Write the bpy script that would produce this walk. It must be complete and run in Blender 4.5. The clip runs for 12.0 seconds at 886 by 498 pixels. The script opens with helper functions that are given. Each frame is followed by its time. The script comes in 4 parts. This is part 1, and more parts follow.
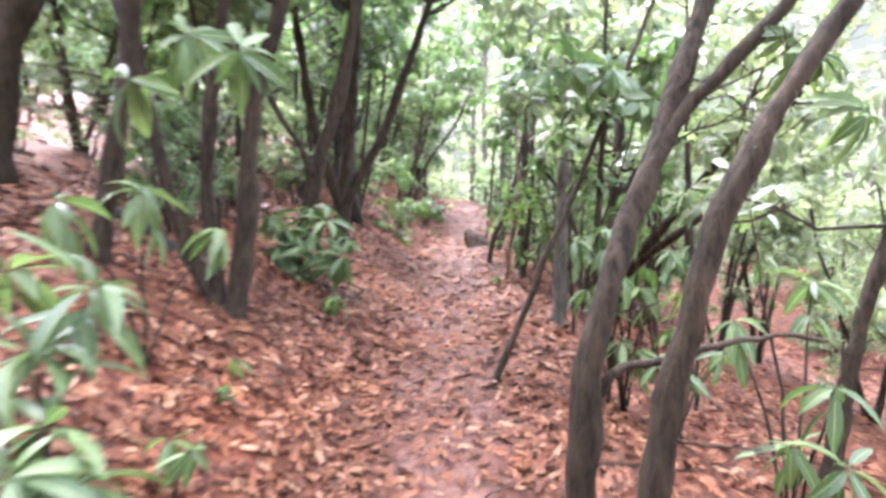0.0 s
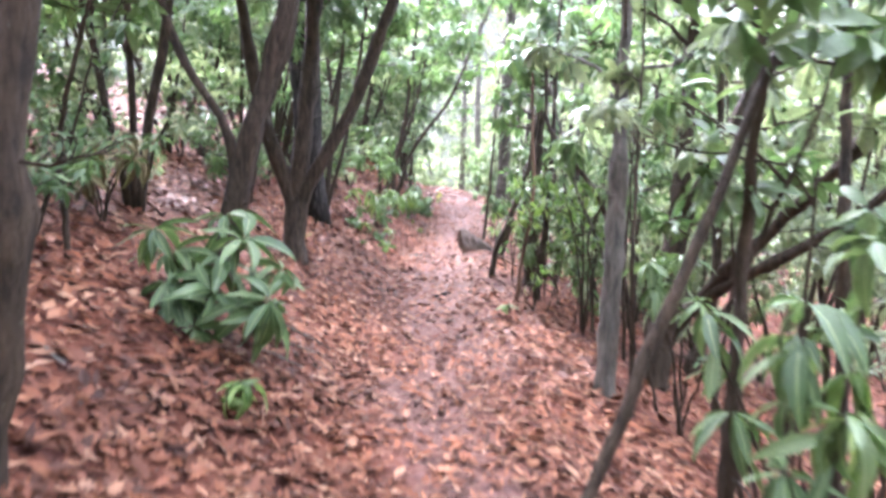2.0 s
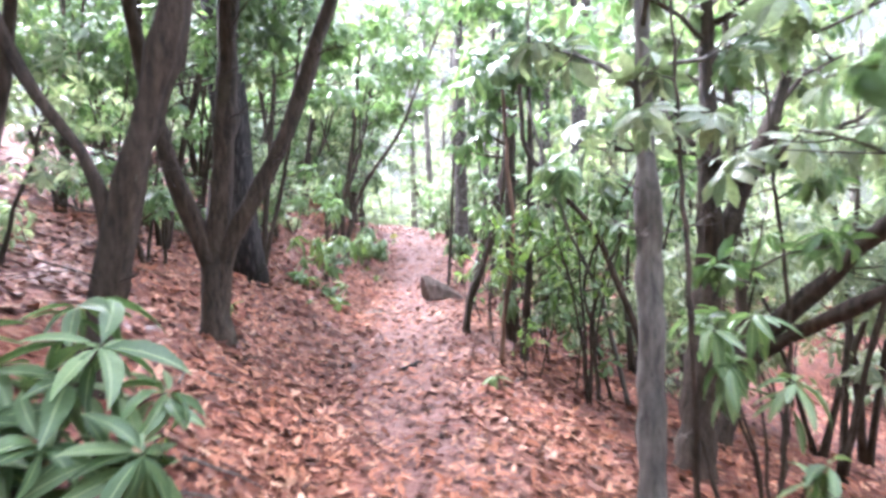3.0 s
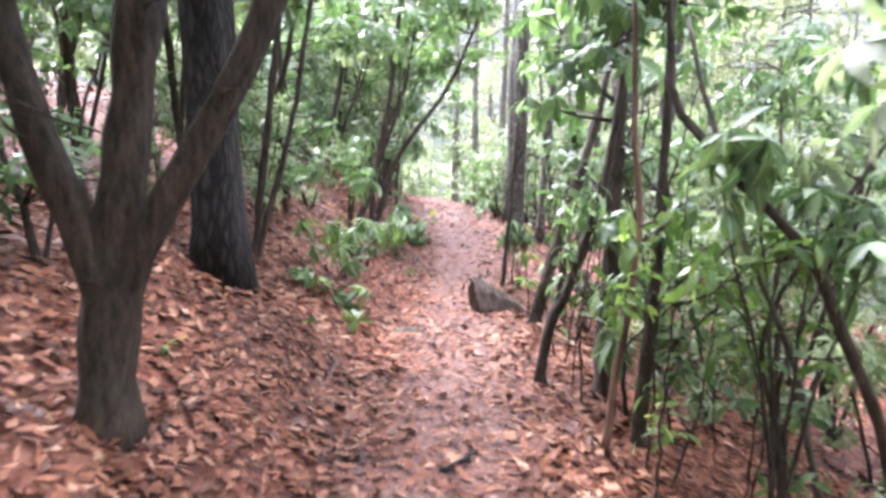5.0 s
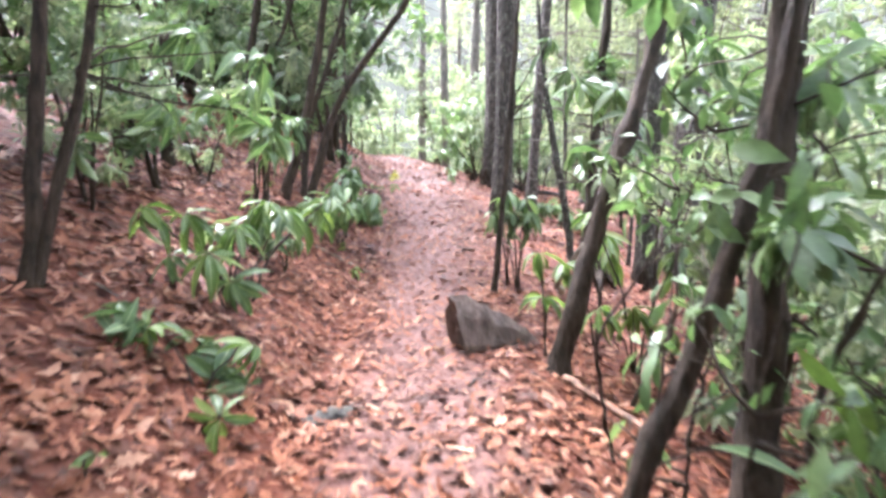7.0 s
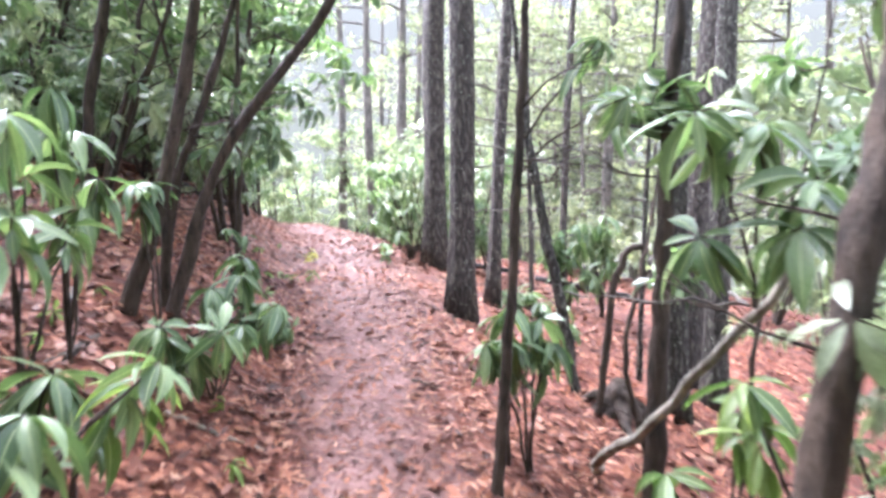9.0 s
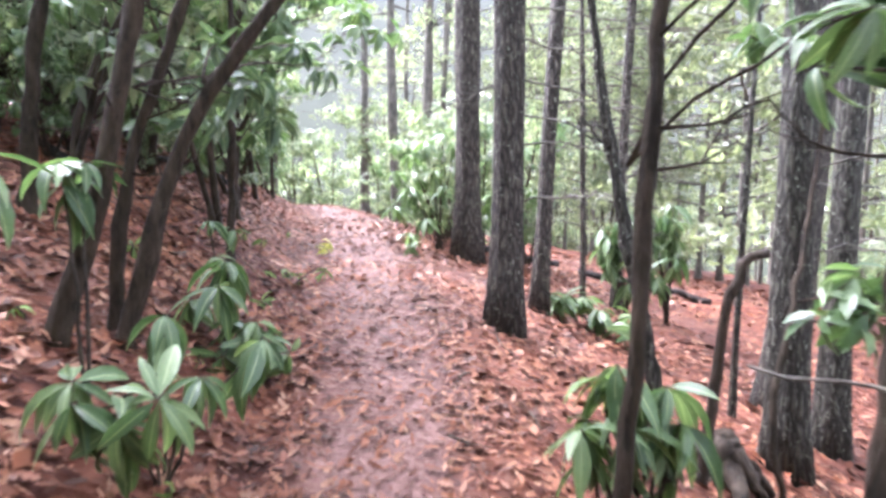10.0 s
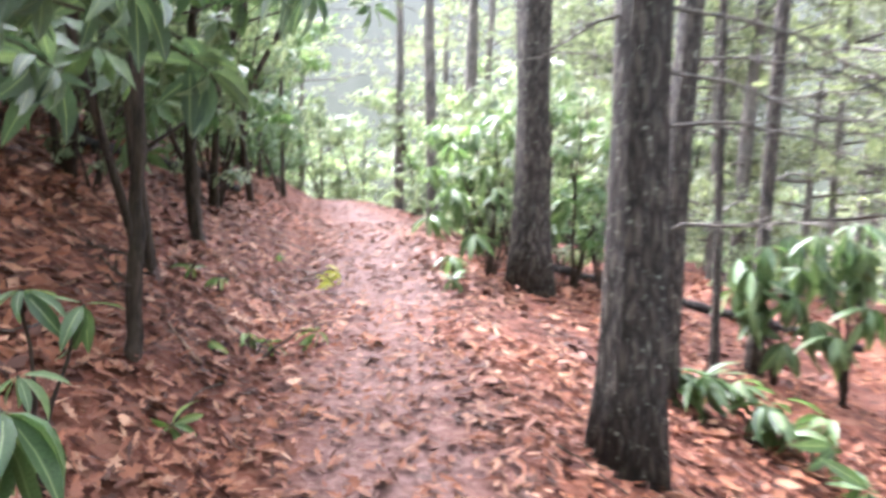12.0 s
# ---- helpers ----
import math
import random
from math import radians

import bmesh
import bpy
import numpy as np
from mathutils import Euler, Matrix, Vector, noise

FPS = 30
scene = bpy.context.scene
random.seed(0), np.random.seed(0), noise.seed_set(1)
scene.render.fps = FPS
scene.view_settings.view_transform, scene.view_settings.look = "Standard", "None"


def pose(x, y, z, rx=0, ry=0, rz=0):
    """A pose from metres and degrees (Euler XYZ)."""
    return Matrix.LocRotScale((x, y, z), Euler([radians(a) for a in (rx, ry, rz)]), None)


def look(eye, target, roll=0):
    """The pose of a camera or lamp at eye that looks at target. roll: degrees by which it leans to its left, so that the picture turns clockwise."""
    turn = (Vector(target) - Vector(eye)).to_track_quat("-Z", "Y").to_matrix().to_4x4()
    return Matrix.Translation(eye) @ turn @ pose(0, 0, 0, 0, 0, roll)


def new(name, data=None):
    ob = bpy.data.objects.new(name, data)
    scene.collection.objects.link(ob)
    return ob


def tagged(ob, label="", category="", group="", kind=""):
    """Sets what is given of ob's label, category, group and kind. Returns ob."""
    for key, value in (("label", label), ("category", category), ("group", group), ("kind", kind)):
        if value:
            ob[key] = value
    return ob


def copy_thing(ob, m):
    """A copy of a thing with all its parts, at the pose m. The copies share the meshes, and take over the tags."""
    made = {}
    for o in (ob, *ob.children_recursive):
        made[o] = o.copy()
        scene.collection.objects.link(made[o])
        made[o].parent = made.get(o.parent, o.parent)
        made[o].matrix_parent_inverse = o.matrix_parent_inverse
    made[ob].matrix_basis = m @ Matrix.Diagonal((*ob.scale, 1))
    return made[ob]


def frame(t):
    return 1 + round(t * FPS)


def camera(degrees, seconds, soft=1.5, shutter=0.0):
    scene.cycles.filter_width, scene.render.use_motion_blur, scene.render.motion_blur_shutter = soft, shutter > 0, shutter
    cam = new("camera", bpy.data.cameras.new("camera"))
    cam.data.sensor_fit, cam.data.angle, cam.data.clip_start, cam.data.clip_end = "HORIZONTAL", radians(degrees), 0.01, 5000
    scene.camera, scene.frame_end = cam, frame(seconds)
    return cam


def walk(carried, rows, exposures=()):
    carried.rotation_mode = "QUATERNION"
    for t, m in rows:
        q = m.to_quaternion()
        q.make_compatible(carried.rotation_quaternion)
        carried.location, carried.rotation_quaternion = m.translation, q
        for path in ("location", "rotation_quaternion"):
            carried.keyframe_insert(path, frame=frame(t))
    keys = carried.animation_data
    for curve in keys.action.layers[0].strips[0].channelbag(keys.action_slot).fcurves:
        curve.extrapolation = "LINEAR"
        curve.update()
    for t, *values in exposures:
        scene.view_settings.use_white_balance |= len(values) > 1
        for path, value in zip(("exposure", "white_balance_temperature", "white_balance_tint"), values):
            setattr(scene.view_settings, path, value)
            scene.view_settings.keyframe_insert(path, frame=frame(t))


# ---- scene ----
cam = camera(69.6, 12.0, soft=3.2, shutter=0.5)

# the walk: two stretches, each laid into the world by one turn and one scale
STRETCH_A = pose(0, 0, 1.43, -4.0, 0, 0)
STRETCH_B = pose(0.1, 11.05, 1.96, 0, 0, -13) @ pose(0, 0, 0, -6.5, 0, 0)


def step_a(t, x, y, z, yaw, pitch, roll):
    return (t, STRETCH_A @ pose(9.0 * x, 9.0 * y, 9.0 * z, 90 + pitch, roll, yaw))


def step_b(t, x, y, z, yaw, pitch, roll):
    return (t, STRETCH_B @ pose(3.76 * (x + 0.012), 3.76 * (y - 0.063), 3.76 * (z - 0.011), 90 + pitch, roll, yaw))


ROWS = [
    step_a(0.0, 0, 0, 0, 0, 0, 0),
    step_a(0.5, .007, .07, .008, -5, 0.4, 0.6),
    step_a(1.0, .004, .129, .013, -6.7, 0.5, -0.5),
    step_a(1.5, .001, .192, .018, -6.4, -4.4, -2.6),
    step_a(2.0, -.006, .256, .035, -1.3, -1.4, -1.1),
    step_a(2.5, -.015, .327, .046, -2.2, 0.1, 0.2),
    step_a(3.0, -.013, .402, .054, -5.5, 1.7, 2.5),
    step_a(5.0, -.015, .657, .089, -2.4, -1, -0.6),
    step_a(5.5, -.01, .73, .089, -2.6, -1.1, -1.3),
    step_a(6.0, -.007, .808, .095, -3.8, -5.5, -3.6),
    step_a(6.5, .003, .883, .101, -6, -6, -1.2),
    step_a(7.0, .005, .955, .112, -5.2, -4.8, 0.5),
    step_b(9.0, -.012, .063, .011, 0.6, 3.2, 0.6),
    step_b(9.5, -.04, .226, .037, 3.8, 4.2, 0.8),
    step_b(10.0, -.052, .381, .064, 2.6, 1.4, -0.1),
    step_b(10.5, -.074, .522, .091, 5.2, 1.4, -0.1),
    step_b(11.0, -.088, .678, .132, -2, -1, -0.2),
    step_b(11.5, -.098, .824, .153, -0.2, 3, 1),
    step_b(12.0, -.121, .973, .168, 5.9, 0.4, -0.9),
]
walk(cam, ROWS, [(0.0, 5.13, 5900, 21), (3.0, 5.3, 5550, 24), (5.0, 5.03, 5750, 21), (6.0, 5.05, 5900, 20), (7.0, 5.03, 5750, 21), (9.0, 4.98, 5600, 25), (10.5, 4.78, 5700, 22), (12.0, 4.76, 5800, 19)])

# ---------------------------------------------------------------- light
world = bpy.data.worlds.new("overcast_sky")
scene.world = world
world.use_nodes = True
wn = world.node_tree
sky = wn.nodes.new("ShaderNodeTexSky")
sky.sky_type, sky.sun_disc = "NISHITA", False
sky.sun_elevation, sky.sun_rotation = radians(53), radians(-25)
sky.air_density, sky.dust_density = 1.0, 4.0
grey = wn.nodes.new("ShaderNodeHueSaturation")
grey.inputs["Saturation"].default_value = 0.22
wn.links.new(sky.outputs["Color"], grey.inputs["Color"])
wn.links.new(grey.outputs["Color"], wn.nodes["Background"].inputs["Color"])
wn.nodes["Background"].inputs["Strength"].default_value = 0.15

sun = new("sun", bpy.data.lights.new("sun", "SUN"))
sun.data.energy, sun.data.angle, sun.data.color = 0.6, radians(25), (1.0, 0.97, 0.92)
sun.matrix_world = look((-7, 15, 22), (0, 0, 0))

# ---------------------------------------------------------------- materials


def material(name, rough=0.7):
    m = bpy.data.materials.new(name)
    m.use_nodes = True
    bsdf = m.node_tree.nodes["Principled BSDF"]
    bsdf.inputs["Roughness"].default_value = rough
    return m, m.node_tree, bsdf


def node(tree, kind, **values):
    n = tree.nodes.new(kind)
    for key, value in values.items():
        n.inputs[key].default_value = value
    return n


def ramp(tree, fac, stops):
    n = tree.nodes.new("ShaderNodeValToRGB")
    while len(n.color_ramp.elements) < len(stops):
        n.color_ramp.elements.new(0.5)
    for e, (p, c) in zip(n.color_ramp.elements, stops):
        e.position, e.color = p, (*c, 1)
    tree.links.new(fac, n.inputs["Fac"])
    return n


def mixed(tree, fac, a, b, mode="MIX"):
    n = tree.nodes.new("ShaderNodeMix")
    n.data_type, n.blend_type = "RGBA", mode
    for sock, value in ((n.inputs[0], fac), (n.inputs[6], a), (n.inputs[7], b)):
        if hasattr(value, "is_linked"):
            tree.links.new(value, sock)
        else:
            sock.default_value = value
    return n.outputs[2]


def bump(tree, bsdf, height, strength, distance):
    b = node(tree, "ShaderNodeBump", Strength=strength, Distance=distance)
    tree.links.new(height, b.inputs["Height"])
    tree.links.new(b.outputs["Normal"], bsdf.inputs["Normal"])


def leaf_material(name, dark, mid, light, translucent=0.35, rough=0.4):
    """Leathery leaves: every leaf takes its own shade, and lets some light through."""
    m, tree, bsdf = material(name, rough)
    bsdf.inputs["Specular IOR Level"].default_value = 0.38
    geo = tree.nodes.new("ShaderNodeNewGeometry")
    info = tree.nodes.new("ShaderNodeObjectInfo")
    add = tree.nodes.new("ShaderNodeMath")
    add.operation = "ADD"
    tree.links.new(geo.outputs["Random Per Island"], add.inputs[0])
    tree.links.new(info.outputs["Random"], add.inputs[1])
    frac = tree.nodes.new("ShaderNodeMath")
    frac.operation = "FRACT"
    tree.links.new(add.outputs[0], frac.inputs[0])
    col = ramp(tree, frac.outputs[0], [(0.0, dark), (0.55, mid), (0.9, light), (1.0, tuple(1.25 * c for c in light))]).outputs["Color"]
    spots = node(tree, "ShaderNodeTexNoise", Scale=38.0, Detail=4.0)
    coords = tree.nodes.new("ShaderNodeTexCoord")
    tree.links.new(coords.outputs["Object"], spots.inputs["Vector"])
    tone = ramp(tree, spots.outputs["Fac"], [(0.3, (0.72, 0.72, 0.66)), (0.65, (1.05, 1.05, 1.0))]).outputs["Color"]
    col = mixed(tree, 1.0, col, tone, "MULTIPLY")
    rib = tree.nodes.new("ShaderNodeAttribute")
    rib.attribute_name = "midrib"
    vein = ramp(tree, rib.outputs["Fac"], [(0.84, (0, 0, 0)), (0.96, (0.55, 0.55, 0.55))]).outputs["Color"]
    col = mixed(tree, vein, col, (0.30, 0.36, 0.17, 1))
    tree.links.new(col, bsdf.inputs["Base Color"])
    bump(tree, bsdf, spots.outputs["Fac"], 0.25, 0.004)
    glow = tree.nodes.new("ShaderNodeBsdfTranslucent")
    tint = mixed(tree, 1.0, col, (1.2, 1.32, 0.86, 1), "MULTIPLY")
    tree.links.new(tint, glow.inputs["Color"])
    mix = tree.nodes.new("ShaderNodeMixShader")
    mix.inputs[0].default_value = translucent
    tree.links.new(bsdf.outputs[0], mix.inputs[1])
    tree.links.new(glow.outputs[0], mix.inputs[2])
    tree.links.new(mix.outputs[0], tree.nodes["Material Output"].inputs["Surface"])
    return m


LEAF = leaf_material("rhododendron_leaf", (0.054, 0.096, 0.042), (0.094, 0.151, 0.064), (0.134, 0.190, 0.087), 0.36, 0.42)
LEAF_YOUNG = leaf_material("yellow_green_leaf", (0.055, 0.102, 0.028), (0.100, 0.162, 0.042), (0.165, 0.230, 0.066), 0.42)
# lighter copy of the rhododendron leaf, haze put into its colour
LEAF_HAZED = leaf_material("hazed_rhododendron_leaf", (0.110, 0.145, 0.095), (0.178, 0.212, 0.138), (0.255, 0.285, 0.195), 0.5)
# rhododendron leaf again, its shaded look put into the colour
LEAF_DARK = leaf_material("shaded_rhododendron_leaf", (0.057, 0.090, 0.062), (0.089, 0.134, 0.082), (0.152, 0.202, 0.124), 0.38)
LEAF_YELLOW = leaf_material("yellowing_leaf", (0.22, 0.2, 0.05), (0.36, 0.33, 0.07), (0.46, 0.43, 0.12), 0.5)
# pine needles greyed and lightened, distance haze put into their colour
NEEDLE_HAZED = leaf_material("hazed_pine_needle", (0.115, 0.13, 0.09), (0.165, 0.18, 0.122), (0.22, 0.235, 0.165), 0.5, 0.5)
NEEDLE = leaf_material("pine_needle", (0.06, 0.1, 0.04), (0.11, 0.16, 0.06), (0.17, 0.22, 0.09), 0.4, 0.5)
LEAF_DRY = leaf_material("withered_leaf", (0.08, 0.06, 0.03), (0.13, 0.1, 0.05), (0.2, 0.15, 0.08), 0.3, 0.6)


def bark_material(name, dark, light, scale=14.0, stretch=0.25, relief=0.012, lichen=0.0):
    m, tree, bsdf = material(name, 0.85)
    bsdf.inputs["Specular IOR Level"].default_value = 0.25
    coords = tree.nodes.new("ShaderNodeTexCoord")
    mapping = node(tree, "ShaderNodeMapping", Scale=(1, 1, stretch))
    tree.links.new(coords.outputs["Object"], mapping.inputs["Vector"])
    ridges = node(tree, "ShaderNodeTexNoise", Scale=scale, Detail=6.0, Roughness=0.65)
    tree.links.new(mapping.outputs[0], ridges.inputs["Vector"])
    blot = node(tree, "ShaderNodeTexNoise", Scale=2.5, Detail=3.0)
    tree.links.new(coords.outputs["Object"], blot.inputs["Vector"])
    col = ramp(tree, ridges.outputs["Fac"], [(0.35, dark), (0.68, light)]).outputs["Color"]
    tone = ramp(tree, blot.outputs["Fac"], [(0.3, (0.7, 0.72, 0.72)), (0.7, (1.2, 1.15, 1.1))]).outputs["Color"]
    col = mixed(tree, 1.0, col, tone, "MULTIPLY")
    if lichen:
        spots = node(tree, "ShaderNodeTexNoise", Scale=46.0, Detail=5.0, Roughness=0.7)
        tree.links.new(mapping.outputs[0], spots.inputs["Vector"])
        mask = ramp(tree, spots.outputs["Fac"], [(0.66 - lichen, (0, 0, 0)), (0.78 - lichen, (0.7, 0.7, 0.7))]).outputs["Color"]
        col = mixed(tree, mask, col, (0.17, 0.18, 0.125, 1))
    tree.links.new(col, bsdf.inputs["Base Color"])
    bump(tree, bsdf, ridges.outputs["Fac"], 1.0, 1.6 * relief)
    return m


BARK = bark_material("rhododendron_bark", (0.014, 0.010, 0.007), (0.064, 0.046, 0.031), 26, 0.3, 0.016, 0.012)
# grey bark, lightened so that far pines wearing it look misted
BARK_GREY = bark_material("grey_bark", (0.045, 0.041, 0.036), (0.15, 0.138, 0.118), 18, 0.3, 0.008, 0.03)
BARK_RED = bark_material("peeled_red_bark", (0.05, 0.032, 0.024), (0.23, 0.135, 0.09), 22, 0.1, 0.006)
WOOD_PALE = bark_material("lichened_dead_wood", (0.13, 0.12, 0.095), (0.32, 0.31, 0.25), 25, 0.2, 0.006, 0.06)
STONE = bark_material("weathered_log_wood", (0.06, 0.045, 0.038), (0.19, 0.145, 0.12), 16, 0.5, 0.012)

def plated_bark(name, furrow, middle, plate, flaking, scale=26.0):
    """Long plates with dark furrows between them and pale lichen flakes."""
    m, tree, bsdf = material(name, 0.85)
    bsdf.inputs["Specular IOR Level"].default_value = 0.25
    coords = tree.nodes.new("ShaderNodeTexCoord")
    mapping = node(tree, "ShaderNodeMapping", Scale=(1, 1, 0.22))
    tree.links.new(coords.outputs["Object"], mapping.inputs["Vector"])
    grain = node(tree, "ShaderNodeTexNoise", Scale=40.0, Detail=6.0, Roughness=0.7)
    tree.links.new(mapping.outputs[0], grain.inputs["Vector"])
    bend = tree.nodes.new("ShaderNodeVectorMath")
    bend.operation = "MULTIPLY_ADD"
    bend.inputs[1].default_value = (0.03, 0.03, 0.03)
    tree.links.new(grain.outputs["Color"], bend.inputs[0])
    tree.links.new(mapping.outputs[0], bend.inputs[2])
    plates = node(tree, "ShaderNodeTexVoronoi", Scale=scale)
    plates.feature = "DISTANCE_TO_EDGE"
    tree.links.new(bend.outputs[0], plates.inputs["Vector"])
    col = ramp(tree, plates.outputs["Distance"], [(0.03, furrow), (0.2, middle), (0.5, plate)]).outputs["Color"]
    tone = ramp(tree, grain.outputs["Fac"], [(0.3, (0.6, 0.6, 0.6)), (0.7, (1.3, 1.28, 1.25))]).outputs["Color"]
    col = mixed(tree, 1.0, col, tone, "MULTIPLY")
    flakes = node(tree, "ShaderNodeTexNoise", Scale=60.0, Detail=4.0, Roughness=0.7)
    tree.links.new(mapping.outputs[0], flakes.inputs["Vector"])
    mask = ramp(tree, flakes.outputs["Fac"], [(0.57, (0, 0, 0)), (0.7, (flaking, flaking, flaking))]).outputs["Color"]
    col = mixed(tree, mask, col, (0.2, 0.2, 0.165, 1))
    lichen = node(tree, "ShaderNodeTexNoise", Scale=34.0, Detail=3.0, Roughness=0.6)
    tree.links.new(coords.outputs["Object"], lichen.inputs["Vector"])
    mask = ramp(tree, lichen.outputs["Fac"], [(0.64, (0, 0, 0)), (0.7, (flaking, flaking, flaking))]).outputs["Color"]
    tree.links.new(mixed(tree, mask, col, (0.34, 0.36, 0.28, 1)), bsdf.inputs["Base Color"])
    bump(tree, bsdf, plates.outputs["Distance"], 1.0, 0.03)
    return m


BARK_PINE = plated_bark("pine_bark", (0.020, 0.017, 0.014), (0.062, 0.051, 0.041), (0.112, 0.097, 0.079), 0.75)
BARK_MOSS = plated_bark("mossy_bark", (0.015, 0.013, 0.01), (0.05, 0.046, 0.036), (0.095, 0.09, 0.07), 0.9, 30.0)
BARK_DARK = plated_bark("dark_wet_bark", (0.010, 0.008, 0.007), (0.024, 0.020, 0.018), (0.048, 0.041, 0.036), 0.08, 20.0)

# leaf litter
LITTER, tree, bsdf = material("fallen_leaves", 0.6)
bsdf.inputs["Specular IOR Level"].default_value = 0.2
geo = tree.nodes.new("ShaderNodeNewGeometry")
col = ramp(tree, geo.outputs["Random Per Island"], [(0.0, (0.044, 0.016, 0.008)), (0.3, (0.119, 0.040, 0.018)), (0.62, (0.185, 0.067, 0.031)),
                                                   (0.85, (0.231, 0.099, 0.051)), (1.0, (0.317, 0.185, 0.114))]).outputs["Color"]
veins = node(tree, "ShaderNodeTexNoise", Scale=45.0, Detail=4.0)
tone = ramp(tree, veins.outputs["Fac"], [(0.3, (0.7, 0.66, 0.66)), (0.7, (1.15, 1.15, 1.15))]).outputs["Color"]
col = mixed(tree, 1.0, col, tone, "MULTIPLY")
# broad random darker and lighter patches across the leaves
mottle = node(tree, "ShaderNodeTexNoise", Scale=0.9, Detail=5.0)
where = tree.nodes.new("ShaderNodeTexCoord")
tree.links.new(where.outputs["Object"], mottle.inputs["Vector"])
tone = ramp(tree, mottle.outputs["Fac"], [(0.3, (0.5, 0.46, 0.45)), (0.55, (0.95, 0.95, 0.95)), (0.7, (1.2, 1.15, 1.12))]).outputs["Color"]
tree.links.new(mixed(tree, 1.0, col, tone, "MULTIPLY"), bsdf.inputs["Base Color"])
bump(tree, bsdf, veins.outputs["Fac"], 0.4, 0.004)

SOIL, tree, bsdf = material("leafy_soil", 0.85)
bsdf.inputs["Specular IOR Level"].default_value = 0.15
coords = tree.nodes.new("ShaderNodeTexCoord")
cells = node(tree, "ShaderNodeTexVoronoi", Scale=16.0, Randomness=1.0)
warp = node(tree, "ShaderNodeTexNoise", Scale=9.0, Detail=3.0)
tree.links.new(coords.outputs["Object"], warp.inputs["Vector"])
shift = tree.nodes.new("ShaderNodeVectorMath")
shift.operation = "MULTIPLY_ADD"
shift.inputs[1].default_value = (0.12, 0.12, 0.12)
tree.links.new(warp.outputs["Color"], shift.inputs[0])
tree.links.new(coords.outputs["Object"], shift.inputs[2])
tree.links.new(shift.outputs[0], cells.inputs["Vector"])
parts = tree.nodes.new("ShaderNodeSeparateColor")
tree.links.new(cells.outputs["Color"], parts.inputs[0])
leafy = ramp(tree, parts.outputs[0], [(0.0, (0.034, 0.010, 0.006)), (0.4, (0.074, 0.023, 0.012)), (0.8, (0.111, 0.040, 0.023)), (1.0, (0.142, 0.067, 0.043))]).outputs["Color"]
patch = node(tree, "ShaderNodeTexNoise", Scale=0.9, Detail=5.0)
tree.links.new(coords.outputs["Object"], patch.inputs["Vector"])
tone = ramp(tree, patch.outputs["Fac"], [(0.3, (0.5, 0.46, 0.45)), (0.55, (0.95, 0.95, 0.95)), (0.7, (1.2, 1.15, 1.12))]).outputs["Color"]
leafy = mixed(tree, 1.0, leafy, tone, "MULTIPLY")
trod = tree.nodes.new("ShaderNodeAttribute")
trod.attribute_name = "trodden"
dust = node(tree, "ShaderNodeTexNoise", Scale=30.0, Detail=6.0, Roughness=0.7)
tree.links.new(coords.outputs["Object"], dust.inputs["Vector"])
earth = ramp(tree, dust.outputs["Fac"], [(0.3, (0.079, 0.044, 0.037)), (0.55, (0.142, 0.084, 0.072)), (0.75, (0.203, 0.133, 0.119))]).outputs["Color"]
worn = tree.nodes.new("ShaderNodeMath")
worn.operation = "MULTIPLY"
tree.links.new(trod.outputs["Fac"], worn.inputs[0])
worn.inputs[1].default_value = 0.8
tree.links.new(mixed(tree, worn.outputs[0], leafy, earth), bsdf.inputs["Base Color"])
bump(tree, bsdf, cells.outputs["Distance"], 0.7, 0.03)

# ---------------------------------------------------------------- shape of the ground


def eased(x, xs, ys):
    return np.mean([np.interp(np.asarray(x, float) + d, xs, ys) for d in np.linspace(-1.2, 1.2, 9)], axis=0)


def path_x(y):
    return eased(y, [-8, 0, 9, 11.05, 14.45, 18.8, 24, 30, 36, 46], [0, 0, 0, .1, .45, .6, .47, -.08, -1.5, -8])


def path_z(y):
    return eased(y, [-8, 0, 8.6, 11.05, 14.45, 15.85, 17.25, 20.8, 25, 30, 34, 50, 80], [-.35, 0, .40, .52, .68, .88, 1.12, 1.43, 1.55, 1.68, 1.6, -2.5, -9])


def ground_z(x, y):
    u = x - path_x(y)
    across = [-200, -60, -20, -6, -2.2, -1.2, -.55, 0, .6, 1.2, 2.5, 6, 12, 30, 200]
    steep = np.interp(u, across, [12, 9, 5.0, 2.3, .95, .40, .04, 0, .0, -.17, -.62, -1.9, -4.2, -12, -45])
    gentle = np.interp(u, across, [12, 9, 5.0, 2.3, .95, .40, .04, 0, .0, -.17, -.52, -1.15, -2.2, -6.5, -40])
    f = np.interp(y, [14.5, 18], [0, 1])
    return path_z(y) + steep + f * (gentle - steep)


def fast_mesh(name, verts, tris, smooth=True):
    me = bpy.data.meshes.new(name)
    me.vertices.add(len(verts))
    me.vertices.foreach_set("co", np.asarray(verts, np.float32).ravel())
    me.loops.add(3 * len(tris))
    me.loops.foreach_set("vertex_index", np.asarray(tris, np.int32).ravel())
    me.polygons.add(len(tris))
    me.polygons.foreach_set("loop_start", np.arange(0, 3 * len(tris), 3, dtype=np.int32))
    me.update(calc_edges=True)
    me.polygons.foreach_set("use_smooth", np.full(len(tris), smooth))
    return me


def part(name, me, mat, parent=None, label=""):
    me.materials.clear()
    me.materials.append(mat)
    ob = new(name, me)
    ob.parent = parent
    return tagged(ob, label)


